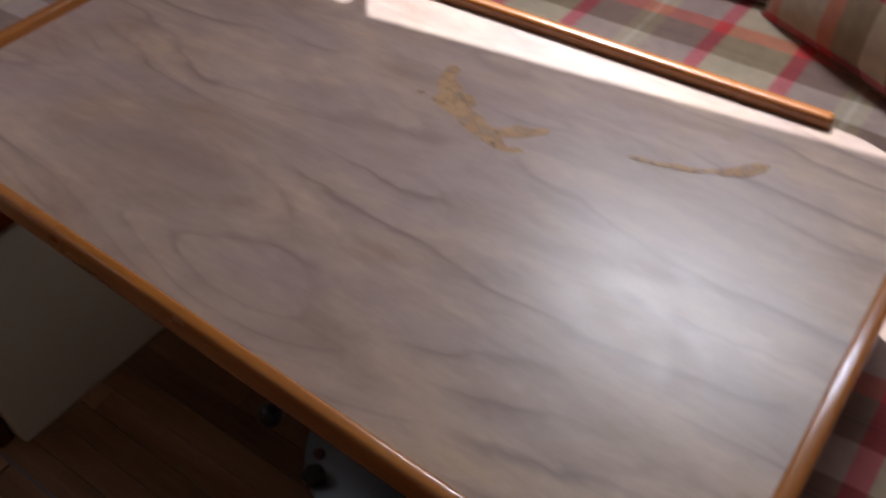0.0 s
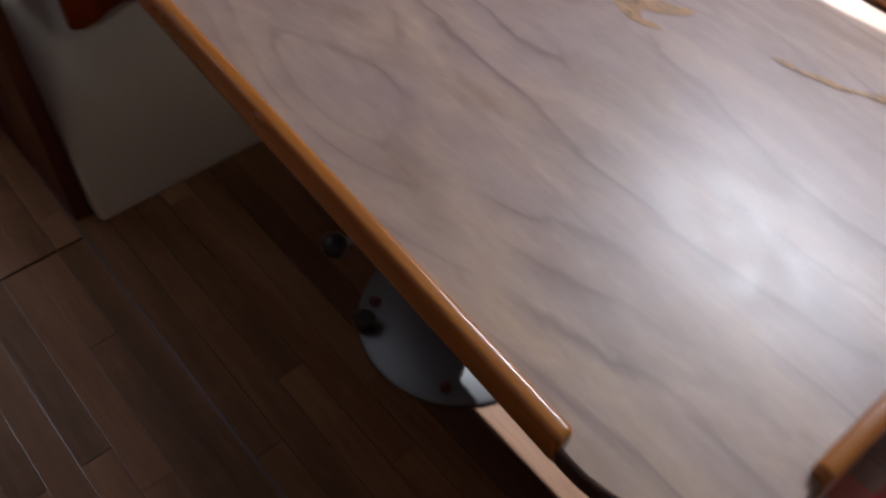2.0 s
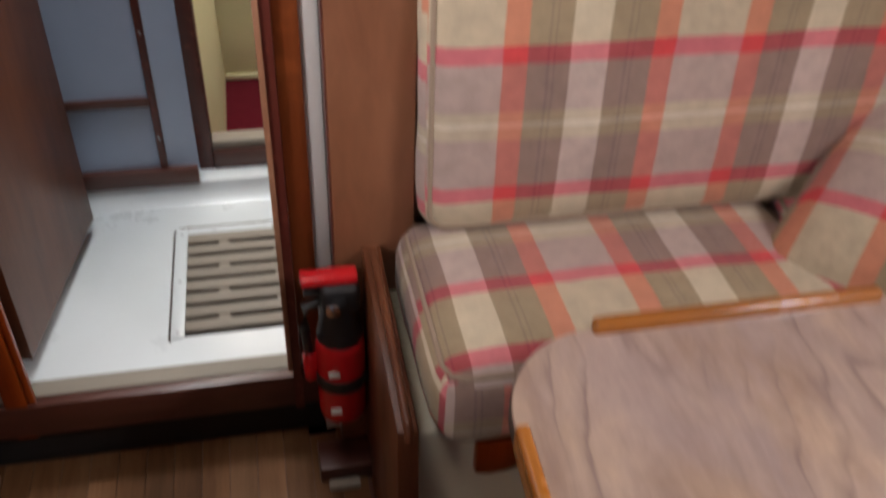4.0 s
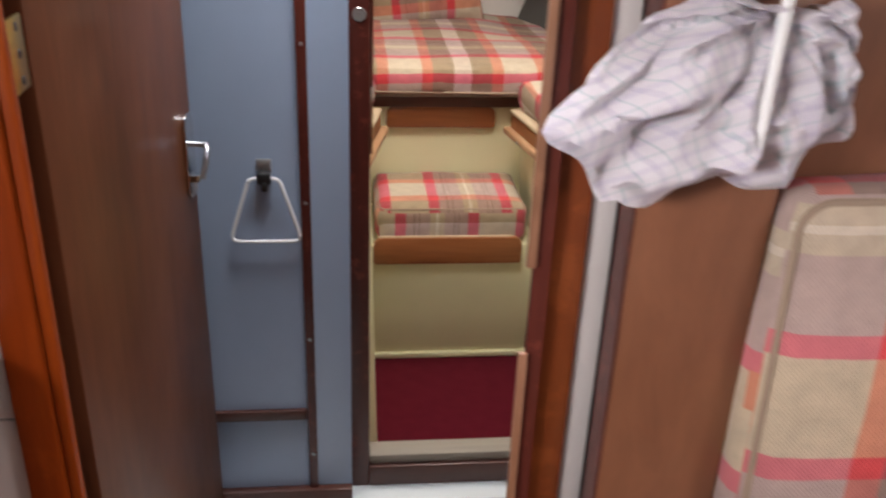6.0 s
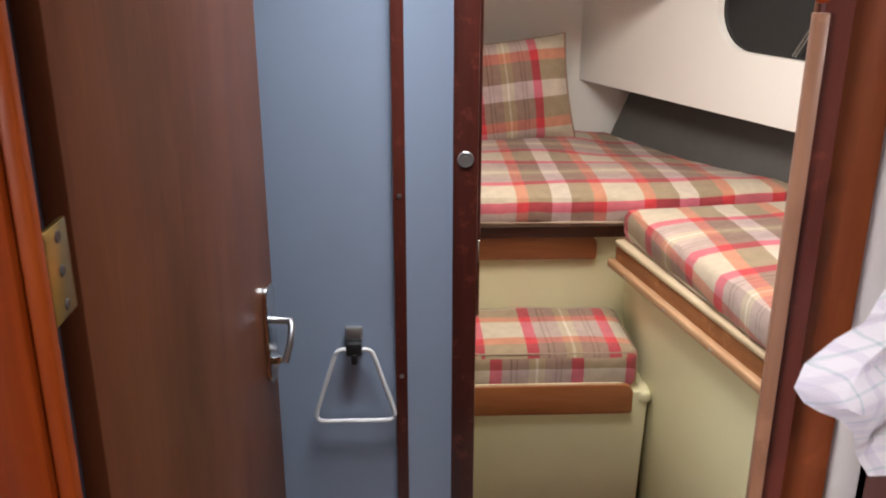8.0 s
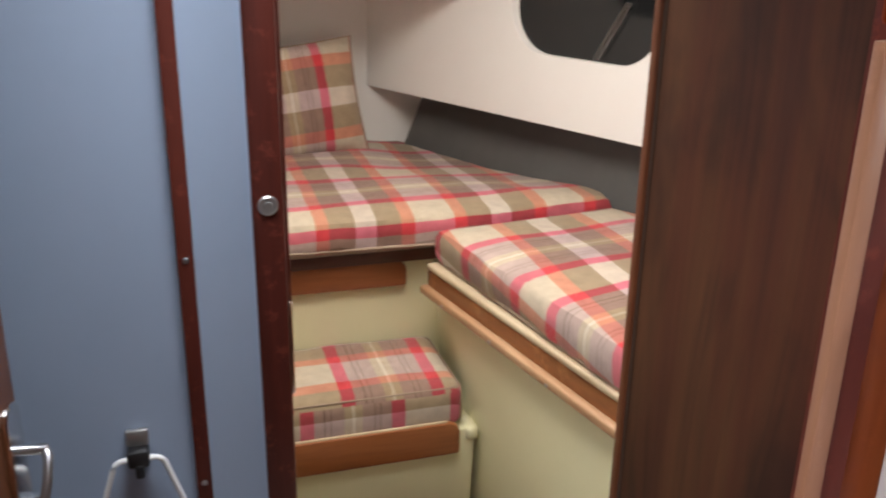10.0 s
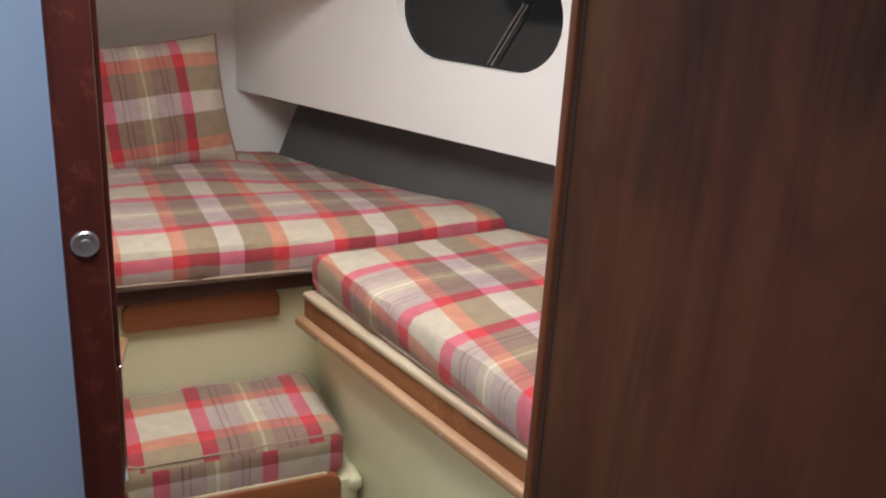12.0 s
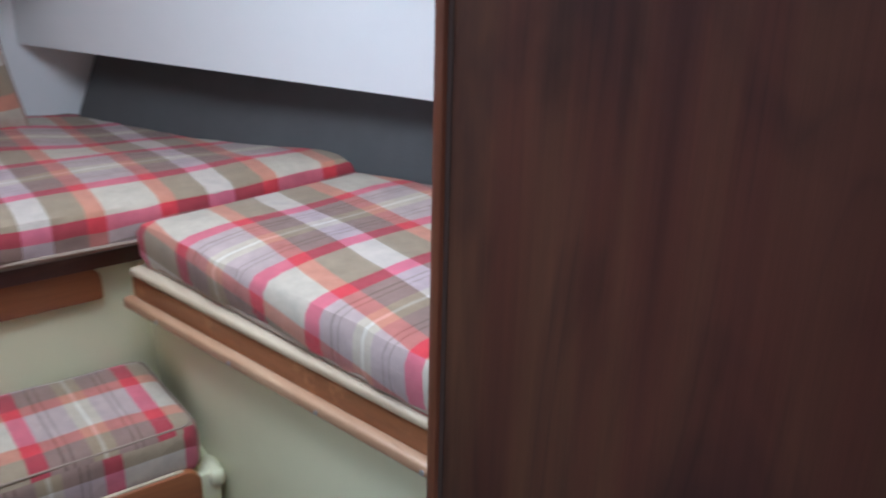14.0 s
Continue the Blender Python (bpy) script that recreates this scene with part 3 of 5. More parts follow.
# ---- structure ----
floor = setting("floor", box(-1.35, 1.3, -1.55, 1.715, -0.06, -0.006), JAMB_DARK_X, "dark wooden sole under the strip floor", "floor")
setting("ceiling_saloon", slab_with_hole(-1.35, 1.3, -1.55, 1.755, 1.96, 2.0, -0.63, -0.21, 1.09, 1.51), FLESH, "pale lining of the cabin roof", "ceiling")
setting("ceiling_head", slab_with_hole(-1.25, 1.0, 1.755, 2.46, 1.94, 1.98, -0.5, -0.2, 1.95, 2.25), FLESH, "pale lining over the passage", "ceiling")
setting("ceiling_cabin", slab_with_hole(-1.24, 1.0, 2.40, 4.05, 1.76, 1.80, -0.37, 0.13, 2.55, 3.05), FLESH, "pale lining over the forward cabin", "ceiling")


def window_top(y):
    """Upper edge of the unseen side window, scalloped forward to shape the sun patch."""
    y -= 0.46
    if y < 0.805:
        return 1.650 + 0.151 * (y + 0.05)
    if y > 1.0:
        return 1.33
    lobe = abs(math.sin((y - 0.805) / 0.098 * math.pi))
    return 1.645 + (0.121 if y < 0.9 else 0.08) * lobe ** 0.6


def side_wall():
    bm = bmesh.new()
    ys = [-1.55 + 0.0172 * i for i in range(193)]
    cols = []
    for y in ys:
        inside = -0.09 < y < 1.465
        # sill raised forward, so the sun strip on the floor stops there
        low = 1.33 if y < 1.16 else 1.57
        b, t = (low, max(low + 0.005, window_top(y))) if inside else (1.33, 1.3305)
        cols.append([[bm.verts.new((x, y, z)) for z in (0.0, b, t, 1.96)] for x in (1.30, 1.335)])
    for A, B in zip(cols, cols[1:]):
        for s in (0, 1):
            for k in (0, 2):
                bm.faces.new((A[s][k], B[s][k], B[s][k + 1], A[s][k + 1]))
        for k in (1, 2):
            bm.faces.new((A[0][k], B[0][k], B[1][k], A[1][k]))
    return bm


setting("wall_starboard", side_wall(), WHITE, "unseen white cabin side, its window opening cut to shape the sun patches", "wall")
# opening assumed for the added port lamp
setting("wall_port", join(box(-1.385, -1.35, -1.55, 1.755, 0, 1.42), box(-1.385, -1.35, -1.55, 1.755, 1.68, 2.0), box(-1.385, -1.35, -1.55, 0.38, 1.42, 1.68), box(-1.385, -1.35, 0.9, 1.755, 1.42, 1.68)), WHITE, "unseen white cabin side with an opening assumed for the fill", "wall")
# aft bulkhead and its opening are unseen, assumed for daylight
setting("wall_aft", join(box(-1.35, -0.8, -1.59, -1.55, 0, 2.0), box(-0.1, 1.3, -1.59, -1.55, 0, 2.0), box(-0.8, -0.1, -1.59, -1.55, 0, 0.85)), PANEL, "unseen brown veneered bulkhead with an assumed companionway opening", "wall")

# unseen opaque covers, added to stop sun through the roof openings
for hx0, hx1, hy0, hy1, hz in ((-0.63, -0.21, 1.09, 1.51, 1.985), (-0.5, -0.2, 1.95, 2.25, 1.965), (-0.37, 0.13, 2.55, 3.05, 1.785)):
    setting("roof_opening_cover", box(hx0 - 0.02, hx1 + 0.02, hy0 - 0.02, hy1 + 0.02, hz + 0.016, hz + 0.03, 0.004), BOARD_W, "unseen opaque white cover keeping sun out of the roof opening", "hatch")

# bulkhead between saloon and passage
wall_forward = setting("wall_forward", join(box(-1.35, -0.812, 1.715, 1.755, 0, 1.96), box(-0.113, 1.3, 1.715, 1.725, 0, 1.96), box(-0.154, -0.112, 1.7425, 1.755, 0, 1.96), box(-0.725, -0.117, 1.715, 1.755, 1.906, 1.96)), PANEL_LIGHT, "reddish brown veneered bulkhead", "wall")
part("white_panel", join(box(-0.812, -0.725, 1.715, 1.755, 0.912, 1.96), box(-0.812, -0.725, 1.715, 1.755, 0.12, 0.908)), GRAINED, wall_forward, "white painted wood grain panel")
part("white_strip", box(-0.1415, -0.1135, 1.7215, 1.742, 0.0, 1.96, 0.002), STRIP, wall_forward, "greyish white upright strip")
part("pilaster", box(-0.1105, 0.026, 1.673, 1.7145, 0.0, 1.96, 0.002), PANEL_LIGHT, wall_forward, "reddish brown veneered post beside the doorway")
part("post_edging", box(-0.1130, -0.1110, 1.675, 1.7265, 0.0, 1.96), JAMB_DARK, wall_forward, "dark brown edge of the post")

door_frame = thing("door_frame_1", (-0.435, 1.735, 0.1), "worn varnished mahogany door frame with sill", "door frame", kind="structure")
part("jamb", box(-0.7225, -0.6835, 1.702, 1.722, 0.10, 1.90, 0.004), JAMB, door_frame)
part("jamb_stop", box(-0.6830, -0.6705, 1.708, 1.722, 0.10, 1.90, 0.003), JAMB, door_frame, "darker inner strip of the jamb")
part("rebate", box(-0.727, -0.704, 1.7225, 1.783, 0.19, 1.88, 0.002), REBATE, door_frame, "hinge rebate with its shade put into the wood colour")
part("jamb", box(-0.182, -0.142, 1.714, 1.7225, 0.10, 1.90, 0.003), JAMB_MID, door_frame)
part("strike_strip", box(-0.2075, -0.1985, 1.6915, 1.6975, 1.090, 1.455, 0.0006), STRIKE, door_frame, "worn paler strike strip")
part("strike_strip", box(-0.2075, -0.1985, 1.6915, 1.6975, 0.21, 0.990, 0.0006), STRIKE, door_frame, "worn paler strike strip")
part("strike_strip", box(-0.2075, -0.1985, 1.6915, 1.6975, 1.460, 1.88, 0.003), JAMB, door_frame)
part("strike_backing", join(box(-0.1995, -0.1823, 1.6976, 1.7035, 0.10, 1.90), box(-0.1870, -0.1823, 1.7036, 1.722, 0.10, 1.90)), JAMB_DARK, door_frame, "dark red backing of the strike strips")
part("head_piece", box(-0.727, -0.145, 1.723, 1.757, 1.86, 1.9055, 0.004), JAMB, door_frame)
part("sill", box(-0.80, -0.145, 1.700, 1.760, 0.105, 0.189, 0.006), JAMB_DARK_X, door_frame, "worn dark wooden step edge")
part("sill_cap", box(-0.74, -0.18, 1.722, 1.762, 0.1885, 0.193, 0.002), SLAT, door_frame, "bare grey-brown wood")
# black face painted in place of the recess's darkness
setting("step_recess", box(-0.95, -0.145, 1.735, 1.75, -0.005, 0.106), BLACK, "recess under the raised step, its shade painted black", "step")

# strip floor with its hatch joints
SEAM_X, SEAM_Y = -0.070, 1.188
seed = random.Random(4)
strip_w = 0.054
for k in range(-15, 16):
    x0, x1 = SEAM_X + k * strip_w, SEAM_X + (k + 1) * strip_w
    cuts = [-0.62]
    y = -0.62 - seed.uniform(0, 0.5)
    while y < 1.72:
        y += seed.uniform(0.5, 0.95)
        cuts.append(min(y, 1.733))
    if k < 0:
        cuts.append(SEAM_Y)
    if -8 <= k < 0:
        cuts.append(0.35)
    cuts = sorted(set(c for c in cuts if -0.62 <= c <= 1.733))
    for a, c in zip(cuts, cuts[1:]):
        if c - a < 0.03:
            continue
        g0 = 0.0035 if (k == 0) else 0.0006
        g1 = 0.0035 if (k == -1) else 0.0006
        e0 = 0.003 if abs(a - SEAM_Y) < 1e-6 else 0.0007
        e1 = 0.003 if abs(c - SEAM_Y) < 1e-6 else 0.0007
        bm = box(x0 + g0, x1 - g1, a + e0, c - e1, -0.0055, 0.0)
        for v in bm.verts:
            if v.co.z > -0.001:
                v.co.z += seed.uniform(-0.0003, 0.0003)
        part("plank", bm, PLANK, floor)

# ---- table ----
TX, TL, TZ = 0.712, 1.232, 0.70


def tapered(bm):
    """The table narrows a little towards its forward end, on the aisle side."""
    for v in bm.verts:
        v.co.x += 0.040 * (v.co.y - 0.15) * (1 - min(1, max(0, v.co.x / TX)))
    return bm


table = thing("dinette_table", (0.356, 0.615, 0.0), "worn walnut-laminate saloon table with varnished fiddle rails", "table")
top = part("tabletop", tapered(prism(rounded(0, TX, 0, TL, 0.135, 14), "z", TZ - 0.022, TZ, 0.0015, 1)), LAMINATE, table, "greyish walnut laminate with tan worn patches")
part("edging", tapered(prism(rounded(-0.002, TX + 0.002, -0.002, TL + 0.002, 0.137, 14), "z", TZ - 0.024, TZ - 0.003, 0.001, 1)), EDGE_DARK, top, "dark brown edge band")


def rail(x0, x1, y0, y1, m):
    """A fiddle rail: rounded top, hanging over the table's edge."""
    bm = tapered(box(x0, x1, y0, y1, TZ - 0.026, TZ + 0.017, 0.006, 4))
    return part("fiddle_rail", bm, m, table, "orange varnished wooden fiddle rail")


rail(-0.004, 0.014, 0.147, TL - 0.147, VARNISH)
rail(TX - 0.010, TX + 0.010, 0.147, TL - 0.150, VARNISH)
rail(0.140, TX - 0.128, -0.006, 0.013, VARNISH_X)
rail(0.138, TX - 0.150, TL - 0.013, TL + 0.006, VARNISH_X)


def blotch(points, width, rag, z, s):
    """A ragged flat patch along a line."""
    pts = [Vector((*p, 0)) for p in points]
    line = []
    for a, c in zip(pts, pts[1:]):
        k = max(2, int((c - a).length / 0.006))
        line += [a.lerp(c, i / k) for i in range(k)]
    line.append(pts[-1])
    left, right = [], []
    n = len(line)
    for i, p in enumerate(line):
        d = (line[min(i + 1, n - 1)] - line[max(i - 1, 0)]).normalized()
        q = Vector((-d.y, d.x, 0))
        t = i / (n - 1)
        w = width * (math.sin(math.pi * min(1, max(0.0, t))) ** 0.5 * 0.9 + 0.1)
        left.append(p + q * w * (0.55 + rag * noise.noise(Vector((i * 0.31, s, 0)))))
        right.append(p - q * w * (0.55 + rag * noise.noise(Vector((i * 0.31, s + 9, 0)))))
    bm = bmesh.new()
    L1 = [bm.verts.new((p.x, p.y, z)) for p in left]
    R1 = [bm.verts.new((p.x, p.y, z)) for p in right]
    for i in range(n - 1):
        bm.faces.new((L1[i], R1[i], R1[i + 1], L1[i + 1]))
    return bm


PATCHES = (
    (((0.566, 0.628), (0.535, 0.614), (0.508, 0.594), (0.486, 0.562), (0.470, 0.525), (0.456, 0.495), (0.448, 0.466)), 0.034, 0.42, 1.3),
    (((0.482, 0.604), (0.494, 0.588), (0.505, 0.568), (0.500, 0.545)), 0.024, 0.45, 5.3),
    (((0.452, 0.490), (0.448, 0.466), (0.457, 0.442)), 0.010, 0.5, 4.2),
    (((0.468, 0.498), (0.484, 0.470), (0.497, 0.452), (0.511, 0.437)), 0.020, 0.45, 2.1),
    (((0.519, 0.332), (0.524, 0.295), (0.538, 0.252), (0.556, 0.222)), 0.009, 0.5, 3.7),
    (((0.548, 0.232), (0.564, 0.208), (0.594, 0.180)), 0.017, 0.5, 6.1),
    (((0.484, 0.632), (0.488, 0.627), (0.489, 0.620)), 0.007, 0.4, 7.7),
)
for k, (line, width, rag, s0) in enumerate(PATCHES):
    part("worn_patch", blotch(line, width, rag, TZ + 0.0004 + 0.00015 * k, s0), STAIN, top, "tan worn patch")

PX, PY = 0.357, 0.615
plate = part("base_plate", lathe([(0, 0.0005), (0.178, 0.0005), (0.178, 0.006), (0.172, 0.011), (0.09, 0.016), (0.062, 0.024), (0, 0.024)], (PX, PY, 0), 48), PLATE, table, "round dull steel floor plate")
for a in (41, 131, 221, 311):
    ca, sa = math.cos(radians(a)), math.sin(radians(a))
    part("bolt", lathe([(0.011, 0.012), (0.011, 0.017), (0.006, 0.021), (0, 0.021)], (PX + 0.15 * ca, PY + 0.15 * sa, 0), 14), JAMB_DARK, plate, "rusty bolt head")
part("pedestal", lathe([(0.058, 0.02), (0.052, 0.05), (0.045, 0.06), (0.045, 0.36), (0.052, 0.365), (0.052, 0.40), (0.037, 0.405), (0.037, 0.66), (0.11, 0.665), (0.11, 0.678), (0, 0.678)], (PX, PY, 0), 32), STEEL, table, "steel telescopic pedestal")
lever = part("lever", tube([(PX - 0.04, PY - 0.02, 0.376), (0.25, 0.605, 0.363), (0.14, 0.652, 0.345)], 0.006, 10), NICKEL, table, "thin chrome lever")
part("lever_knob", lathe([(0, -0.019), (0.012, -0.016), (0.019, -0.004), (0.018, 0.008), (0.010, 0.017), (0, 0.019)], (0.135, 0.654, 0.344), 20), RUBBER, lever, "black ball knob")
part("foot_knob", lathe([(0.007, 0.0), (0.008, 0.012), (0.019, 0.016), (0.020, 0.032), (0.012, 0.040), (0, 0.041)], (0.214, 0.700, 0.006), 18), RUBBER, plate, "black screw knob")

# ---- forward settee ----
BX0 = -0.030
settee = thing("forward_settee", (0.6, 1.5, 0.0), "built-in settee with an ivory moulded base beside the passage door", "settee")
part("base", prism([(1.196, -0.004), (1.345, 0.408), (1.712, 0.408), (1.712, -0.004)], "x", BX0, 1.28, 0.012, 3), IVORY, settee, "ivory moulded settee base")
notch = [(0.062, 0.338), (0.062, 0.408), (1.20, 0.403), (1.20, 0.325)] + [(1.20 - 0.93 * i / 12, 0.325) for i in range(1, 12)] + [(0.25, 0.325), (0.225, 0.330), (0.195, 0.345), (0.165, 0.352), (0.135, 0.347), (0.115, 0.336), (0.085, 0.332)]
part("front_board", prism([(p[0], p[1]) for p in notch], "y", 1.306, 1.326, 0.004, 2), JAMB, settee, "brown wooden board with a finger notch")
part("end_panel", prism([(1.23, -0.004), (1.285, 0.485), (1.65, 0.512), (1.712, 0.512), (1.712, -0.004)], "x", -0.064, BX0 - 0.002, 0.004, 2), LEAF, settee, "brown wooden end panel")
part("end_capping", tube([(-0.047, 1.282, 0.470), (-0.047, 1.290, 0.489), (-0.047, 1.40, 0.501), (-0.047, 1.655, 0.519)], 0.007, 10), LEAF, settee, "worn rounded wooden capping")


def piped(name, sx, sy, sz, m, label, group, r=0.035, seed_=0.0, puff=0.012, n=(20, 14, 6), lay=(0.0, 0.0)):
    """A box cushion with cord along its top edge; m places it."""
    at = m.translation
    ob = thing(name, tuple(at), label, "cushion", group)
    bm = cushion(sx, sy, sz, r, puff, n, seed_)
    uv = bm.loops.layers.uv.active
    for f in bm.faces:
        side = abs(f.normal.z) < 0.62
        for l in f.loops:
            l[uv].uv += Vector(lay) + (Vector((0.085, 0.03)) if side else Vector((0, 0)))
    part("cover", moved(bm, m), SALOON_CLOTH if group.startswith("saloon") else CABIN_CLOTH, ob)
    k = 0.30 * r
    ring = [(x, y, sz - k + 0.001) for x, y in rounded(-sx / 2 + k, sx / 2 - k, -sy / 2 + k, sy / 2 - k, r * 0.9, 6)]
    cord = 0.0042 if group.startswith("saloon") else 0.0020
    part("piping", moved(tube(ring, cord, 6, True), m), PIPE_CLOTH, ob, "cord piping")
    low = [(x, y, k) for x, y, _ in ring]
    part("piping", moved(tube(low, cord, 6, True), m), PIPE_CLOTH, ob, "cord piping")
    return ob


SG = "saloon seat cushions"
piped("seat_cushion", 0.68, 0.40, 0.150, pose(0.335, 1.488, 0.411, -1.5, 0, 0), "checked red and beige seat cushion on the forward settee", SG, 0.045, 1.0, lay=(0.172, 0.166))
piped("seat_cushion", 0.62, 0.40, 0.150, pose(0.99, 1.488, 0.411), "checked red and beige seat cushion in the settee corner", SG, 0.045, 2.0)
piped("back_cushion", 1.00, 0.62, 0.085, pose(0.532, 1.713, 0.872, 87, 0, 0), "checked red and beige back cushion against the bulkhead", "saloon back cushions", 0.036, 3.0, n=(28, 16, 6), lay=(0.170, 0.0))
piped("back_cushion", 0.24, 0.62, 0.075, pose(1.16, 1.708, 0.872, 87, 0, 0), "checked red and beige back cushion in the corner", "saloon back cushions", 0.032, 4.0)

# starboard settee
stb = thing("starboard_settee", (1.05, 0.65, 0.0), "built-in settee with an ivory moulded base along the cabin side", "settee")
part("base", prism([(0.82, -0.004), (0.87, 0.408), (1.295, 0.408), (1.295, -0.004)], "y", 0.06, 1.192, 0.010, 2), IVORY, stb, "ivory moulded settee base")
piped("seat_cushion", 0.46, 1.20, 0.135, pose(1.065, 0.66, 0.411), "checked red and beige seat cushion on the side settee", SG, 0.045, 5.0, n=(16, 26, 6))
piped("back_cushion", 1.20, 0.48, 0.075, pose(1.292, 0.66, 0.79, 84, 0, -90), "checked red and beige back cushion along the cabin side", "saloon back cushions", 0.03, 6.0)

# aft settee
aft = thing("aft_settee", (0.6, -0.25, 0.0), "built-in settee with a wooden base aft of the table", "settee")
part("base", prism([(0.045, -0.004), (0.038, 0.366), (-0.52, 0.366), (-0.52, -0.004)], "x", 0.0, 1.29, 0.008, 2), JAMB, aft, "dark varnished settee base")
piped("seat_cushion", 1.34, 0.52, 0.145, pose(0.62, -0.205, 0.367), "checked red and beige seat cushion on the aft settee", SG, 0.045, 7.0, n=(30, 16, 6), lay=(0.151, -0.002))
piped("back_cushion", 1.20, 0.48, 0.09, pose(0.68, -0.462, 0.77, 90, 0, 180), "checked red and beige back cushion on the aft settee", "saloon back cushions", 0.03, 8.0)


def scatter(name, s, t, m, label, group, cloth, seed_):
    ob = thing(name, tuple(m.translation), label, "cushion", group)
    bm = pillow(s, t, seed_)
    uv = bm.loops.layers.uv.active
    for f in bm.faces:
        for l in f.loops:
            if cloth == CABIN_CLOTH:
                l[uv].uv = (l[uv].uv.x + 0.004, l[uv].uv.y * 0.70 + 0.184)
    part("cover", moved(bm, m), cloth, ob)
    q = s / 2
    rim = [(x * q * (1 - 0.05 * (1 - y * y) * abs(x) ** 3), y * q * (1 - 0.05 * (1 - x * x) * abs(y) ** 3), 0) for x, y in [(-1 + k / 5, -1) for k in range(10)] + [(1, -1 + k / 5) for k in range(10)] + [(1 - k / 5, 1) for k in range(10)] + [(-1, 1 - k / 5) for k in range(10)]]
    part("seam", moved(tube(rim, 0.0030, 6, True), m), PIPE_CLOTH, ob, "sewn edge seam")
    return ob


scatter("scatter_cushion", 0.56, 0.20, pose(0.925, 1.435, 0.68, 32, 0, -50), "plump checked scatter cushion leaning in the settee corner", "scatter cushions", SALOON_CLOTH, 1.0)
scatter("scatter_cushion", 0.46, 0.16, pose(1.16, 0.14, 0.75, 62, 0, -118), "plump checked scatter cushion on the side settee", "scatter cushions", SALOON_CLOTH, 2.5)

# ---- extinguisher ----
EX, EY = -0.112, 1.622
ext = thing("fire_extinguisher", (EX, EY, 0.1), "red fire extinguisher with black head strapped beside the doorway", "fire extinguisher")
body = part("cylinder", lathe([(0, 0.166), (0.034, 0.166), (0.043, 0.175), (0.0445, 0.187), (0.0445, 0.345), (0.041, 0.362), (0.030, 0.374), (0, 0.374)], (EX, EY, 0), 40), RED_CAN, ext, "glossy red cylinder")
for z, h in ((0.302, 0.010), (0.206, 0.013)):
    part("label_bar", box(EX - 0.026, EX - 0.006, EY - 0.0462, EY - 0.0425, z, z + h), LABEL_W, body, "small white label bar")
part("head", lathe([(0.040, 0.352), (0.041, 0.372), (0.036, 0.392), (0.032, 0.43), (0.030, 0.470), (0.018, 0.485), (0, 0.486)], (EX, EY, 0), 28), RUBBER, ext, "black plastic head")
part("valve_block", box(EX - 0.030, EX + 0.036, EY - 0.028, EY + 0.028, 0.432, 0.488, 0.010, 3), RUBBER, ext, "black valve block")
part("gauge", disc_on(lathe([(0.0125, 0), (0.0125, 0.006), (0.010, 0.008), (0, 0.008)], (0, 0, 0), 20), pose(EX - 0.012, EY - 0.0335, 0.452, 90, 0, 0)), CHROME, ext, "small round pressure gauge")
part("grip", box(EX - 0.062, EX + 0.034, EY - 0.016, EY + 0.016, 0.488, 0.507, 0.006, 3), RED_CAN, ext, "red squeeze grip")
part("grip_under", box(EX - 0.058, EX + 0.0, EY - 0.010, EY + 0.010, 0.462, 0.474, 0.004, 2), RUBBER, ext, "black lower grip")
part("hose", tube([(EX - 0.03, EY, 0.445), (EX - 0.056, EY, 0.435), (EX - 0.060, EY, 0.39), (EX - 0.056, EY, 0.33)], 0.009, 10), RUBBER, ext, "short black hose")
part("nozzle", lathe([(0.008, 0), (0.013, 0.004), (0.014, 0.060), (0.010, 0.066), (0, 0.066)], (EX - 0.054, EY, 0.262), 14), RED_CAN, ext, "red nozzle")
part("strap", lathe([(0.0455, 0.256), (0.0468, 0.257), (0.0468, 0.284), (0.0455, 0.285)], (EX, EY, 0), 40), RUBBER, ext, "black holding strap")
part("bracket", box(EX - 0.022, EX + 0.022, EY + 0.040, 1.6735, 0.18, 0.44, 0.004), RUBBER, ext, "black mounting bracket")
solo("floor_block", box(-0.165, -0.062, 1.585, 1.66, -0.001, 0.040, 0.004), JAMB_DARK_X, "small dark wooden block on the floor", "wood block")
solo("pale_floor_tab", box(-0.150, -0.090, 1.560, 1.583, -0.0005, 0.012, 0.003), SLAT, "small pale tab on the floor at the block", "tab")

# ---- passage with the head compartment ----
tray = setting("floor_tray", box(-1.2, 0.20, 1.757, 2.40, 0.10, 0.186, 0.004), TRAY, "white moulded tray floor of the passage", "floor")
setting("tray_cove", prism([(2.300, 0.1862), (2.318, 0.196), (2.330, 0.214), (2.335, 0.2315), (2.40, 0.2315), (2.40, 0.1862)], "x", -1.19, 0.127), TRAY, "white coved edge of the tray floor", "trim")
grille = thing("floor_grating", (-0.26, 2.01, 0.186), "grey-brown slatted wooden grating set in the white tray", "floor grating")
GX0, GX1, GY0, GY1 = -0.407, -0.085, 1.846, 2.182
part("rim", join(box(GX0 - 0.026, GX0, GY0 - 0.004, GY1 + 0.026, 0.1862, 0.190, 0.002), box(GX1, GX1 + 0.026, GY0 - 0.004, GY1 + 0.026, 0.1862, 0.190, 0.002), box(GX0, GX1, GY1, GY1 + 0.026, 0.1862, 0.190, 0.002)), TRAY, grille, "white raised rim")
groove = rounded(GX0 - 0.030, GX1 + 0.030, GY0 - 0.01, GY1 + 0.030, (0.004, 0.02, 0.02, 0.004), 5)
part("groove", tube([(x, y, 0.1868) for x, y in groove[6:]], 0.0022, 6), EDGE_DARK, grille, "dark joint line")
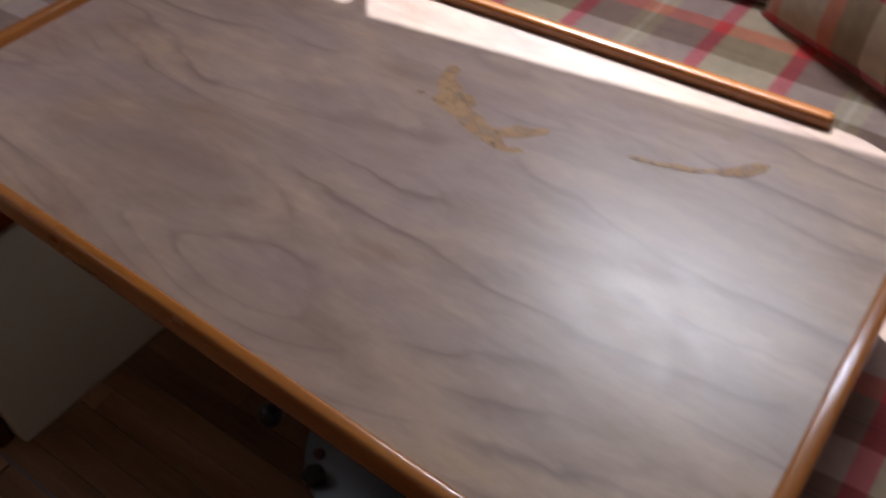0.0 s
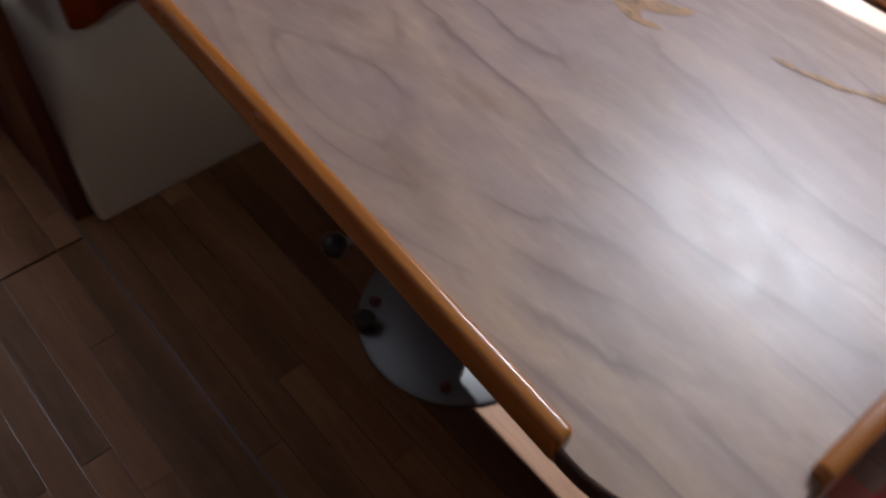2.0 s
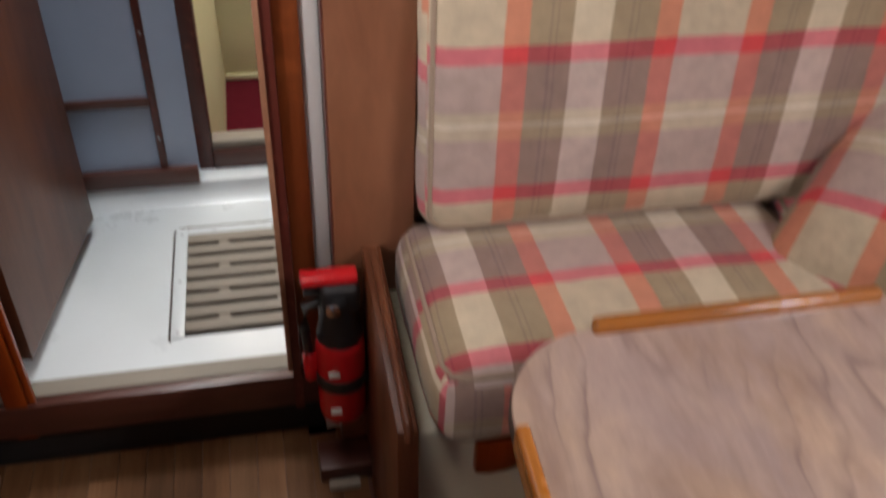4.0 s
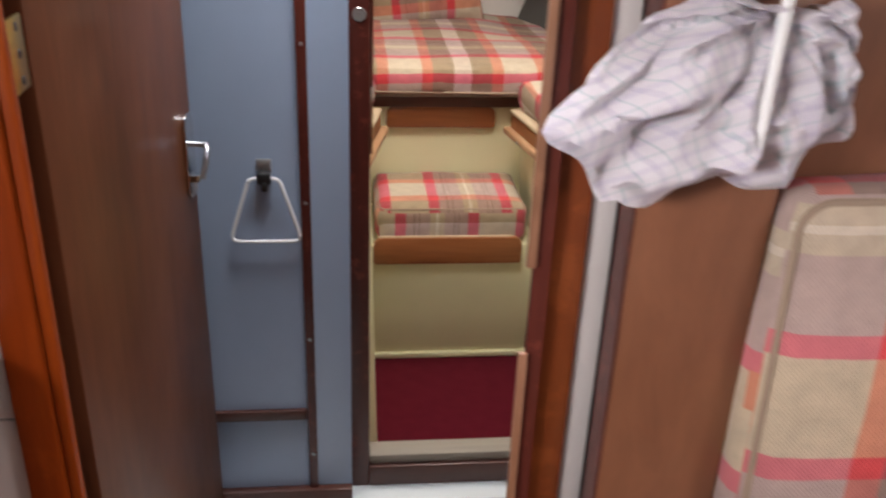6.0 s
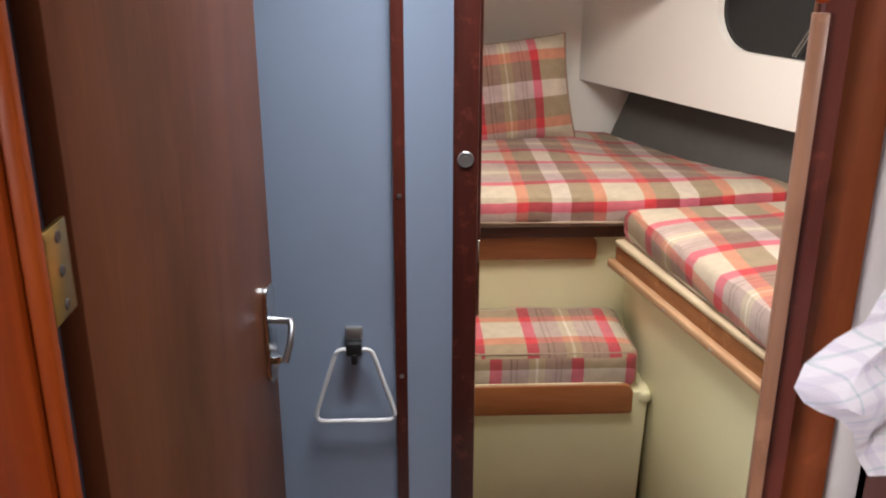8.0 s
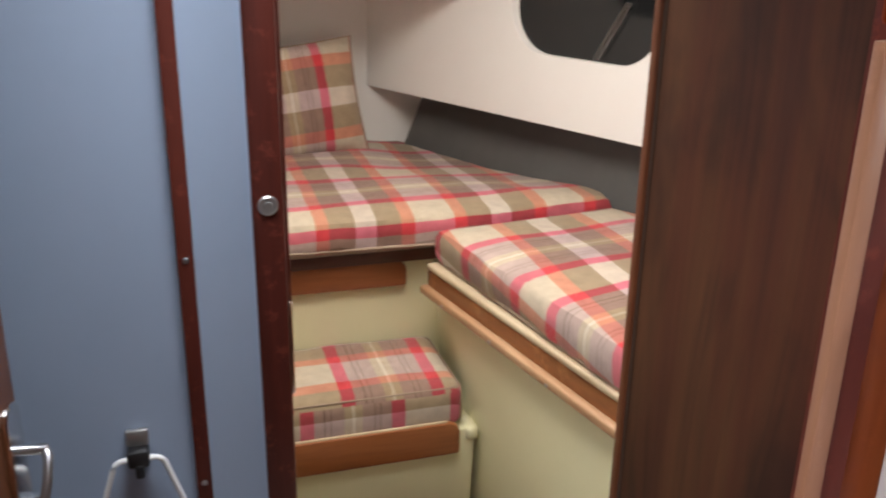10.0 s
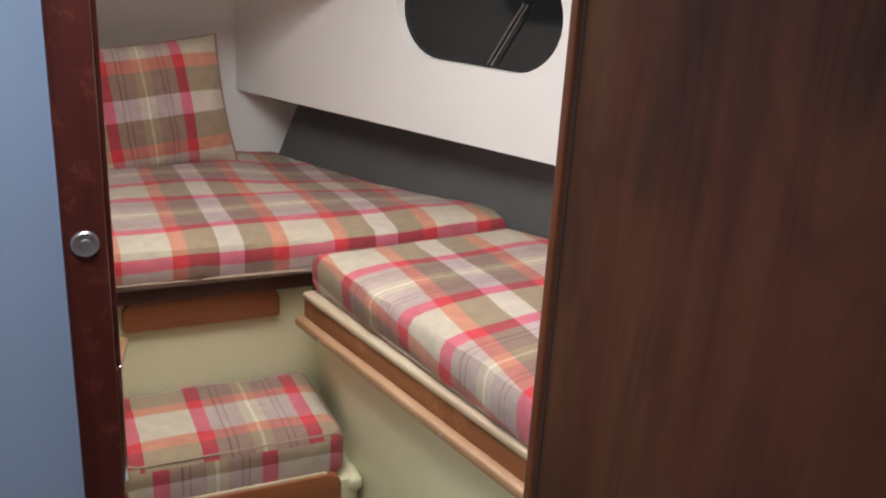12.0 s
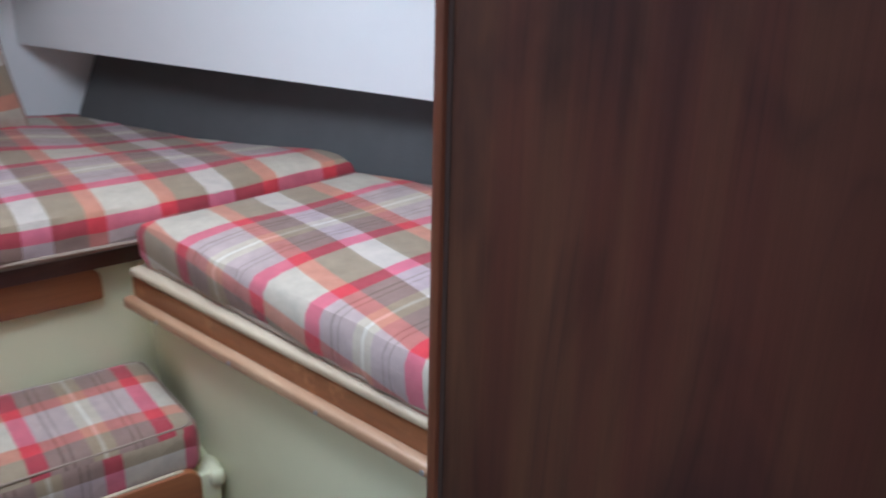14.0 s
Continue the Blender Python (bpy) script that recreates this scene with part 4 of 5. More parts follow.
# thin black sheet paints the shade seen between slats
part("gap_shade", box(GX0, GX1, GY0, GY1, 0.1863, 0.1868), BLACK, grille, "black sheet for the shade between the slats")
for i in range(8):
    y = GY0 + 0.006 + i * 0.0415
    part("slat", box(GX0 + 0.001, GX1 - 0.001, y, y + 0.029, 0.1869, 0.1985, 0.0035), SLAT, grille)
for i in range(4):
    for j, x in enumerate((GX0 + 0.07, GX0 + 0.19)):
        y = GY0 + 0.034 + i * 0.083 + 0.0415 * j
        part("spacer", box(x, x + 0.022, y, y + 0.0145, 0.1869, 0.1945), SLAT, grille)
for x, y in ((GX0 - 0.013, GY0 + 0.01), (GX0 - 0.013, GY0 + 0.17), (GX0 - 0.013, GY1), (GX0 + 0.06, GY1 + 0.013), (GX0 + 0.24, GY1 + 0.013)):
    part("screw", lathe([(0.004, 0), (0.004, 0.0012), (0, 0.0018)], (x, y, 0.190), 10), STEEL, grille)

blue = setting("wall_blue", join(box(-1.2, -0.443, 2.345, 2.375, 0.186, 1.94), prism([(-0.443, 2.345), (-0.375, 2.392), (-0.375, 2.42), (-0.443, 2.375)], "z", 0.186, 1.94)), BLUE, "pale blue laminated bulkhead with brown battens", "wall")
batten = part("batten", box(-0.460, -0.443, 2.334, 2.3445, 0.27, 1.94, 0.002), JAMB_DARK, blue, "brown upright batten")
for z in (0.36, 0.62, 0.89, 1.16, 1.43, 1.68):
    part("screw", disc_on(lathe([(0.0035, 0), (0.003, 0.001), (0, 0.0015)], (0, 0, 0), 10), pose(-0.4515, 2.3338, z, 90, 0, 0)), STEEL, batten)
part("cross_batten", box(-1.19, -0.4605, 2.334, 2.3445, 0.441, 0.463, 0.002), JAMB_DARK_X, blue, "brown cross batten")
part("base_batten", box(-1.19, -0.376, 2.326, 2.3445, 0.232, 0.277, 0.003), JAMB_DARK_X, blue, "brown base board")

frame2 = thing("door_frame_2", (-0.12, 2.42, 0.186), "scuffed dark mahogany frame of the forward cabin doorway", "door frame", kind="structure")
part("jamb", box(-0.377, -0.341, 2.388, 2.440, 0.186, 1.94, 0.004), JAMB_DARK, frame2)
part("jamb_inset", box(-0.3405, -0.336, 2.400, 2.428, 1.02, 1.94, 0.001), JAMB_DARK, frame2)
part("threshold", box(-0.341, 0.125, 2.384, 2.440, 0.232, 0.282, 0.004), JAMB_DARK_X, frame2, "dark wooden threshold")
part("threshold_strip", box(-0.341, 0.125, 2.392, 2.440, 0.282, 0.305, 0.005), SLAT, frame2, "pale worn metal threshold strip")
part("roller_catch", disc_on(lathe([(0.0115, 0), (0.0115, 0.002), (0.0098, 0.0034), (0.005, 0.0026), (0.0042, 0.0045), (0, 0.0045)], (0, 0, 0), 24), pose(-0.359, 2.388, 1.197, 90, 0, 0)), NICKEL, frame2, "round chrome catch")
part("strike_plate", box(-0.3405, -0.3365, 2.396, 2.424, 0.955, 1.075, 0.001), CHROME, frame2, "steel strike plate")
setting("wall_cabin", join(box(-1.24, -0.377, 2.402, 2.44, 0.186, 1.94), box(-0.377, 0.15, 2.402, 2.44, 1.72, 1.94), box(0.15, 1.0, 2.43, 2.46, 0.10, 1.94)), WHITE, "white back of the cabin bulkhead", "wall")

# wooden locker face on the starboard side of the passage
locker = setting("wall_locker", box(0.128, 0.150, 1.757, 2.414, 0.12, 1.94), LOCKER, "brown veneered locker side in the passage", "wall")
part("edge_strip", box(0.121, 0.150, 2.414, 2.428, 0.12, 1.94, 0.002), LEAF, locker, "orange-brown edge strip")
part("shadow_line", box(0.1265, 0.128, 2.408, 2.414, 0.12, 1.94), EDGE_DARK, locker, "dark joint line")
setting("wall_head_port", box(-1.25, -1.2, 1.755, 2.40, 0.1, 1.98), BLUE, "pale blue side of the head compartment", "wall")

# door leaf, open into the passage
leaf = thing("door_1", (-0.676, 1.786, 0.2), "brown veneered door standing open into the passage", "door", kind="structure")
ang = math.degrees(math.atan2(2.215 - 1.786, -0.613 + 0.677)) - 90
M = pose(-0.677, 1.786, 0, 0, 0, ang)
part("leaf", moved(box(-0.022, 0.0, 0.0, 0.447, 0.225, 1.84, 0.002), M), LEAF, leaf)
for z in (1.284, 0.55):
    h = part("hinge", box(-0.6755, -0.6715, 1.7225, 1.762, z - 0.033, z + 0.033, 0.001), BRASS, leaf, "three-screw brass hinge")
    for dz in (-0.024, 0, 0.024):
        part("screw", disc_on(lathe([(0.0045, 0), (0.0035, 0.001), (0, 0.001)], (0, 0, 0), 10), pose(-0.6715, 1.744, z + dz, 0, 90, 0)), EDGE_DARK, h)
plate_h = part("handle_plate", moved(prism(rounded(0.400, 0.436, 0.959, 1.089, 0.016, 6), "x", 0.0003, 0.006, 0.001, 1), M), CHROME, leaf, "chrome escutcheon plate")
part("lever_handle", moved(join(tube([(0.004, 0.419, 1.042), (0.030, 0.419, 1.042)], 0.0048, 12), tube([(0.027, 0.421, 1.043), (0.032, 0.412, 1.038), (0.032, 0.400, 1.019), (0.027, 0.394, 0.998)], 0.0042, 12)), M), STEEL, plate_h, "chrome lever handle")
part("thumb_turn", moved(lathe([(0.007, 0), (0.008, 0.01), (0, 0.012)], (0.008, 0.419, 0.984), 12), M), CHROME, plate_h)
part("latch_tongue", moved(box(-0.016, -0.006, 0.4465, 0.456, 1.039, 1.051, 0.002), M), BRASS, leaf, "brass latch tongue")

# towel ring
ring = thing("towel_ring", (-0.518, 2.344, 0.93), "white trapezoid towel ring hanging from a black hook", "towel ring")
part("hook_plate", box(-0.531, -0.506, 2.336, 2.3448, 0.947, 0.967, 0.003), NICKEL, ring, "grey metal hook plate")
part("hook", join(box(-0.530, -0.507, 2.322, 2.3445, 0.927, 0.948, 0.004), box(-0.523, -0.513, 2.320, 2.335, 0.915, 0.932, 0.003)), RUBBER, ring, "black plastic hook")
trap = []
for (x, z), q in (((-0.543, 0.937), 0.010), ((-0.580, 0.822), 0.018), ((-0.458, 0.822), 0.018), ((-0.494, 0.937), 0.010)):
    trap.append((x, z, q))
path = []
for i in range(4):
    p, a, c = Vector(trap[i][:2]), Vector(trap[i - 1][:2]), Vector(trap[(i + 1) % 4][:2])
    q = trap[i][2]
    s0, s1 = p + (a - p).normalized() * q, p + (c - p).normalized() * q
    for k in range(5):
        t = k / 4
        w = s0 * (1 - t) ** 2 + p * 2 * t * (1 - t) + s1 * t ** 2
        path.append((w.x, 2.328, w.y))
part("ring_bar", tube(path, 0.0032, 8, True), WHITE_WIRE, ring, "thin white bar")

# ---- tea towel on its rod ----
def draped():
    """A cloth gathered at one point of the rod and falling in fanned folds."""
    bm = bmesh.new()
    uv = bm.loops.layers.uv.new("UVMap")
    shape = [(150, 0.03), (172, 0.070), (190, 0.104), (203, 0.152), (212, 0.208), (221, 0.188), (232, 0.205), (243, 0.206), (255, 0.176), (268, 0.165), (285, 0.172), (300, 0.15), (330, 0.10), (372, 0.06)]
    nu, nv = 90, 26
    g = {}
    for i in range(nu + 1):
        a = 150 + 222 * i / nu
        for (a0, r0), (a1, r1) in zip(shape, shape[1:]):
            if a0 <= a <= a1:
                rad = r0 + (r1 - r0) * (0.5 - 0.5 * math.cos(math.pi * (a - a0) / (a1 - a0)))
        rad *= (1 + 0.02 * math.sin(a * 0.35)) * (0.95 if a > 235 else 1.02)
        for j in range(nv + 1):
            c = j / nv
            p3 = Vector((a * 0.05, c * 5, 0.7))
            fold = 0.010 * math.sin(a * 0.17 + 4 * c) + 0.006 * math.sin(a * 0.31 - 5 * c) + 0.006 * math.sin(10 * c + a * 0.05) + 0.026 * noise.noise(p3) + 0.016 * noise.noise(p3 * 2.3)
            bulge = 0.065 * math.sin(math.pi * min(1.0, 0.12 + c * 0.80)) ** 0.7
            rr = rad * c
            x = -0.040 + rr * math.cos(radians(a)) + 0.004 * math.sin(9 * c + a * 0.1)
            z = 1.358 + rr * math.sin(radians(a)) + 0.004 * math.sin(8 * c + a * 0.12)
            y = 1.655 - bulge - fold * min(1, c * 1.6)
            g[i, j] = bm.verts.new((x, y, z))
    for i in range(nu):
        for j in range(nv):
            f = bm.faces.new((g[i, j], g[i + 1, j], g[i + 1, j + 1], g[i, j + 1]))
            for l, (p, q) in zip(f.loops, ((i, j), (i + 1, j), (i + 1, j + 1), (i, j + 1))):
                v = l.vert.co
                l[uv].uv = (1.6 * v.x + 0.5 * v.z + 0.9 * (v.y - 1.6), 1.6 * v.z - 0.7 * v.x + 0.6 * (v.y - 1.6))
    bmesh.ops.solidify(bm, geom=bm.faces[:], thickness=0.002)
    return bm


towel = solo("tea_towel", draped(), TOWEL, "crumpled white checked tea towel hung over a rod at the doorway", "towel")
rod = thing("towel_rod", (-0.05, 1.68, 1.36), "thin pale towel rod on the bulkhead", "towel rod")
part("rod", tube([(-0.085, 1.655, 1.346), (0.03, 1.655, 1.346)], 0.006, 10), WHITE_WIRE, rod)
part("rod_drop", tube([(-0.042, 1.590, 1.52), (-0.046, 1.590, 1.25), (-0.046, 1.610, 1.24), (-0.046, 1.655, 1.24)], 0.005, 10), WHITE_WIRE, rod)
for x in (-0.08, 0.025):
    part("bracket", box(x - 0.008, x + 0.008, 1.648, 1.6735, 1.338, 1.354, 0.003), STEEL, rod)

# ---- galley corner ----
galley = thing("galley_counter", (-1.03, 1.0, 0.0), "galley counter with a grey worktop and varnished fiddle rail", "counter")
part("carcass", box(-1.34, -0.775, -0.9, 1.700, -0.004, 0.955, 0.004), PANEL_LIGHT, galley, "reddish wooden galley front")
part("worktop", box(-1.34, -0.765, -0.9, 1.706, 0.955, 0.975, 0.003), STEEL, galley, "grey metal worktop")
fr = prism([(-0.9, 0.955), (-0.9, 1.012), (1.655, 1.012), (1.678, 1.008), (1.690, 0.995), (1.694, 0.955)], "x", -0.765, -0.733, 0.006, 3)
part("fiddle_rail", fr, JAMB, galley, "varnished mahogany fiddle rail")
part("screw", disc_on(lathe([(0.004, 0), (0.003, 0.001), (0, 0.0015)], (0, 0, 0), 10), pose(-0.7328, 1.62, 0.985, 0, 90, 0)), STEEL, galley)
board = thing("white_board", (-0.90, 1.69, 1.11), "white plastic board with rounded corners hung on the bulkhead", "board")
part("panel", moved(prism(rounded(-1.06, -0.776, 1.105, 1.62, 0.045, 8), "y", 1.676, 1.690, 0.004, 2), Matrix.Identity(4)), BOARD_W, board)
for x in (-1.02, -0.815):
    part("spacer", moved(lathe([(0.007, 0), (0.007, 0.026), (0, 0.026)], (0, 0, 0), 12), pose(x, 1.7155, 1.30, 90, 0, 0)), JAMB_DARK, board, "dark spacer")

# ---- forward cabin ----
CX = -0.12


def both(outline):
    return outline, [(2 * CX - x, y) for x, y in outline][::-1]


setting("cabin_floor", box(-0.7, 0.5, 2.44, 3.02, 0.09, 0.145), CREAM_GEL, "cream moulded cabin floor", "floor")
solo("carpet", box(-0.319, 0.235, 2.441, 3.004, 0.1455, 0.1535, 0.002), CARPET, "burgundy carpet on the cabin floor", "carpet", kind="structure")
setting("carpet_edge", box(-0.317, 0.135, 2.988, 3.0095, 0.1540, 0.170, 0.003), CREAM_GEL, "cream cove along the seat base", "trim")

for s, o in enumerate(both([(0.150, 3.02), (0.085, 3.02), (0.205, 2.44), (0.95, 2.44), (0.95, 3.26), (0.09, 3.26)][1:])):
    z0 = 0.10
    bm = prism(o, "z", z0, 0.792, 0.004, 2)
    for v in bm.verts:
        if v.co.z < 0.3 and abs(v.co.x - CX) < 0.45:
            v.co.x += (0.045 if s == 0 else -0.045)
    if s:
        for v in bm.verts:
            if v.co.x > -0.6:
                v.co.x = min(v.co.x, -0.318) if v.co.z > 0.3 else -0.318
    setting("berth_base", bm, CREAM_GEL, "cream moulded side of the V-berth", "berth")
bm = prism([(3.006, 0.10), (2.968, 0.507), (3.262, 0.507), (3.262, 0.10)], "x", -0.345, 0.105, 0.008)
step = setting("step_seat_base", bm, CREAM_GEL, "cream moulded step seat between the berths", "seat")
part("corner_lip", box(0.082, 0.110, 2.960, 3.02, 0.478, 0.5085, 0.010, 3), CREAM_GEL, step, "cream moulded corner")
setting("berth_front", box(-0.50, 0.26, 3.240, 3.275, 0.40, 0.792, 0.004), CREAM_GEL, "cream moulded front of the forward berth", "berth")
setting("berth_deck", join(prism([(-0.95, 3.26), (0.71, 3.26), (0.34, 4.0), (-0.58, 4.0)], "z", 0.74, 0.792)), CREAM_GEL, "cream deck of the forward berth", "berth")
setting("berth_rim", box(-0.40, 0.095, 3.215, 3.245, 0.793, 0.822, 0.002), JAMB_DARK_X, "dark wooden rim under the forward mattress", "trim")
setting("berth_rim_pale", box(-0.40, 0.09, 3.208, 3.240, 0.8225, 0.834, 0.003), SLAT, "pale edge under the forward mattress", "trim")


def lipped(name, x0, x1, y, z0, z1, label):
    ob = thing(name, ((x0 + x1) / 2, y, z0), label, "fiddle board")
    part("board", prism(rounded(x0, x1, z0, z1, (0.008, 0.024, 0.024, 0.008), 6), "y", y - 0.016, y, 0.004, 2), TEAK, ob)
    # added pale strip stands for the cream moulded lip behind the seat board
    part("top_edge", box(x0 + 0.012, x1 - 0.026, y - 0.011, y - 0.004, z1 - 0.001, z1 + 0.0025, 0.001), PALE, ob, "pale strip along the top edge")
    return ob


lipped("seat_fiddle", -0.315, 0.064, 2.967, 0.459, 0.533, "rounded teak fiddle board along the step seat")
lipped("berth_fiddle", -0.272, 0.022, 3.2395, 0.733, 0.7925, "rounded teak fiddle board on the forward berth front")

# teak rail along each side berth
for s in (0, 1):
    ax, ay, bx, by = 0.070, 3.16, 0.215, 2.444
    d = Vector((bx - ax, by - ay, 0))
    ln = d.length
    turn = math.degrees(math.atan2(d.y, d.x))
    railb = thing("berth_rail", (ax if s == 0 else 2 * CX - ax, ay, 0.78), "teak leeboard rail along the side berth", "berth rail", "berth rails")
    Mr = pose(ax, ay, 0, 0, 0, turn)
    pieces = [("board", box(0, ln, -0.020, 0.003, 0.743, 0.794, 0.003), TEAK_Y, ""), ("top_edge", box(0, ln, -0.024, 0.018, 0.7945, 0.8085, 0.005, 3), PALE, "pale strip along the top edge"), ("lower_bead", box(0, ln, -0.040, -0.0205, 0.743, 0.762, 0.005, 3), BEAD, "worn rounded lower bead")]
    for nm, bm, mt, lb in pieces:
        moved(bm, Mr)
        if s:
            for v in bm.verts:
                v.co.x = 2 * CX - v.co.x
        part(nm, bm, mt, railb, lb)
    for k in range(4):
        bm = moved(disc_on(lathe([(0.004, 0), (0.003, 0.0012), (0, 0.0015)], (0, 0, 0), 10), pose(0.10 + 0.19 * k, -0.0402, 0.750, 90, 0, 0)), Mr)
        if s:
            for v in bm.verts:
                v.co.x = 2 * CX - v.co.x
        part("screw", bm, STEEL, railb)

CG = "cabin mattresses"


def ease(k):
    k = min(1.0, max(0.0, k))
    return k * k * (3 - 2 * k)


def mattress(name, outline, z0, z1, label, seed_, r=0.03, under=0.0, lay=(0.0, 0.0), turn=0.0, rise=0.0, curl=0.0):
    c = (sum(p[0] for p in outline) / len(outline), sum(p[1] for p in outline) / len(outline), z0)
    ob = thing(name, c, label, "mattress", CG)
    bm = slab_cushion(outline, z0, z1, r, seed_, 0.030, under)
    for v in bm.verts:
        v.co.z += rise * abs(v.co.x - c[0]) * (1 if abs(v.co.x - CX) > abs(c[0] - CX) else -1) * (v.co.z - z0) / (z1 - z0)
    for v in bm.verts:
        # the outer corners curl up and the edges along the hull are pressed down
        x = abs(v.co.x - CX)
        lift = curl * ease((x - 0.30) / 0.28) * ease((3.42 - v.co.y) / 0.18) - 0.8 * curl * ease((x - 0.15) / 0.12) * ease((v.co.y - 3.38) / 0.25)
        v.co.z += lift * (v.co.z - z0) / (z1 - z0)
    uv = bm.loops.layers.uv.active
    ca, sa = math.cos(radians(turn)), math.sin(radians(turn))
    for f in bm.faces:
        for l in f.loops:
            u, w = l[uv].uv
            l[uv].uv = (u * ca - w * sa + lay[0], u * sa + w * ca + lay[1])
    part("cover", bm, CABIN_CLOTH, ob)
    k = 1 - 2.2 * under
    part("seam", tube([(c[0] + (x - c[0]) * k, c[1] + (y - c[1]) * k, z0 + 0.006) for x, y in outline], 0.0035, 6, True), PIPE_CLOTH, ob, "sewn seam along the lower edge")
    return ob


mattress("forward_mattress", [(-0.70, 3.200), (0.486, 3.165), (0.496, 3.23), (0.195, 3.955), (-0.42, 3.955), (-0.725, 3.24)], 0.835, 0.908, "red and brown checked mattress on the forward berth", 1.0, 0.024, 0.006, (3.272, 0.105), 90, curl=0.016)
mattress("side_mattress", [(0.066, 3.150), (0.188, 2.448), (0.80, 2.448), (0.52, 3.08), (0.47, 3.160)], 0.8095, 0.905, "red and brown checked mattress on the starboard berth", 2.0, 0.024, 0.012, (3.135, 0.045), 90, 0.05)
mattress("side_mattress", [(2 * CX - x, y) for x, y in [(0.066, 3.150), (0.188, 2.448), (0.80, 2.448), (0.52, 3.08), (0.47, 3.160)]][::-1], 0.8095, 0.905, "red and brown checked mattress on the port berth", 3.0, 0.024, 0.012, (3.135, 0.045), 90, 0.05)
piped("step_cushion", 0.385, 0.264, 0.100, pose(-0.115, 3.100, 0.508), "red and brown checked cushion on the step seat", "cabin step cushion", 0.026, 9.0, puff=0.006, lay=(0.163, -0.105))
scatter("cabin_pillow", 0.385, 0.10, pose(-0.148, 3.800, 1.040, 78, 0, 2) @ pose(0, 0, 0, 0, 0, 6) @ Matrix.Diagonal((1, 0.80, 1.15, 1)), "slumped red and brown checked pillow propped on the forward berth", "cabin pillows", CABIN_CLOTH, 4.0)

# cabin sides: grey lining below, white panel with a dark port above
HULL = [(0.150, 3.885), (0.315, 3.55), (0.495, 3.10), (0.67, 2.72), (0.78, 2.44)]
FASC = [(0.097, 3.965), (0.302, 3.52), (0.505, 3.08), (0.66, 2.74), (0.78, 2.44)]


def ribbon(line, z0, z1, flare=0.0, thick=0.02):
    bm = bmesh.new()
    rows = []
    for x, y in line:
        rows.append([bm.verts.new(p) for p in ((x, y, z0), (x + flare, y, z1), (x + flare + thick, y, z1), (x + thick, y, z0))])
    for A, B in zip(rows, rows[1:]):
        for k in range(4):
            bm.faces.new((A[k], B[k], B[(k + 1) % 4], A[(k + 1) % 4]))
    bm.faces.new(rows[0])
    bm.faces.new(rows[-1][::-1])
    return bm


def mirrored(bm):
    for v in bm.verts:
        v.co.x = 2 * CX - v.co.x
    return bm


def lerp_line(line, y):
    for (x0, y0), (x1, y1) in zip(line, line[1:]):
        if y1 <= y <= y0:
            return x0 + (x1 - x0) * (y - y0) / (y1 - y0)
    return line[-1][0]


PY0, PY1, PZ, PR = 3.066, 3.450, 1.318, 0.103


def fascia_mesh():
    bm = bmesh.new()
    c0, c1 = PY0 + PR * 0.95, PY1 - PR * 0.95
    n = 16
    hole = []
    for i in range(n + 1):
        a = radians(-90 + 180 * i / n)
        hole.append((c1 + PR * 0.95 * math.cos(a), PZ + PR * math.sin(a)))
    for i in range(n + 1):
        a = radians(90 + 180 * i / n)
        hole.append((c0 + PR * 0.95 * math.cos(a), PZ + PR * math.sin(a)))
    rim = []
    zl, zh, ya, yb = 1.055, 1.76, 2.62, 3.52
    for y, z in hole:
        dy, dz = y - (PY0 + PY1) / 2, z - PZ
        k = min((((yb if dy > 0 else ya) - (PY0 + PY1) / 2) / dy) if abs(dy) > 1e-6 else 9e9, (((zh if dz > 0 else zl) - PZ) / dz) if abs(dz) > 1e-6 else 9e9)
        rim.append(((PY0 + PY1) / 2 + dy * k, PZ + dz * k))
    put = lambda y, z, o=0.0: bm.verts.new((lerp_line(FASC, y) + o, y, z))
    H, R, B = [put(*p) for p in hole], [put(*p) for p in rim], [put(*p, 0.018) for p in hole]
    mids = [[put(h[0] + (r[0] - h[0]) * t, h[1] + (r[1] - h[1]) * t) for h, r in zip(hole, rim)] for t in (0.33, 0.66)]
    m = len(H)
    for A, C in ((H, mids[0]), (mids[0], mids[1]), (mids[1], R), (B, H)):
        for i in range(m):
            bm.faces.new((A[i], A[(i + 1) % m], C[(i + 1) % m], C[i]))
    for y, z in ((ya, zl), (ya, zh), (yb, zl), (yb, zh)):
        i = min(range(m), key=lambda q: min((rim[q][0] - y) ** 2 + (rim[q][1] - z) ** 2, (rim[(q + 1) % m][0] - y) ** 2 + (rim[(q + 1) % m][1] - z) ** 2) + 0)
        near = sorted(range(m), key=lambda q: (rim[q][0] - y) ** 2 + (rim[q][1] - z) ** 2)
        side = [q for q in near if abs(rim[q][0] - y) < 1e-6][0], [q for q in near if abs(rim[q][1] - z) < 1e-6][0]
        bm.faces.new((R[side[0]], put(y, z), R[side[1]]))
    for a, c in ((3.965, yb), (ya, 2.44)):
        k = 5
        for i in range(k):
            y0, y1 = a + (c - a) * i / k, a + (c - a) * (i + 1) / k
            bm.faces.new([put(*p) for p in ((y0, zl), (y1, zl), (y1, zh), (y0, zh))])
    for i in range(24):
        y0, y1 = 3.965 + (2.44 - 3.965) * i / 24, 3.965 + (2.44 - 3.965) * (i + 1) / 24
        bm.faces.new([put(*p) for p in ((y0, zl, 0), (y1, zl, 0), (y1, zl, 0.10), (y0, zl, 0.10))])
    return bm


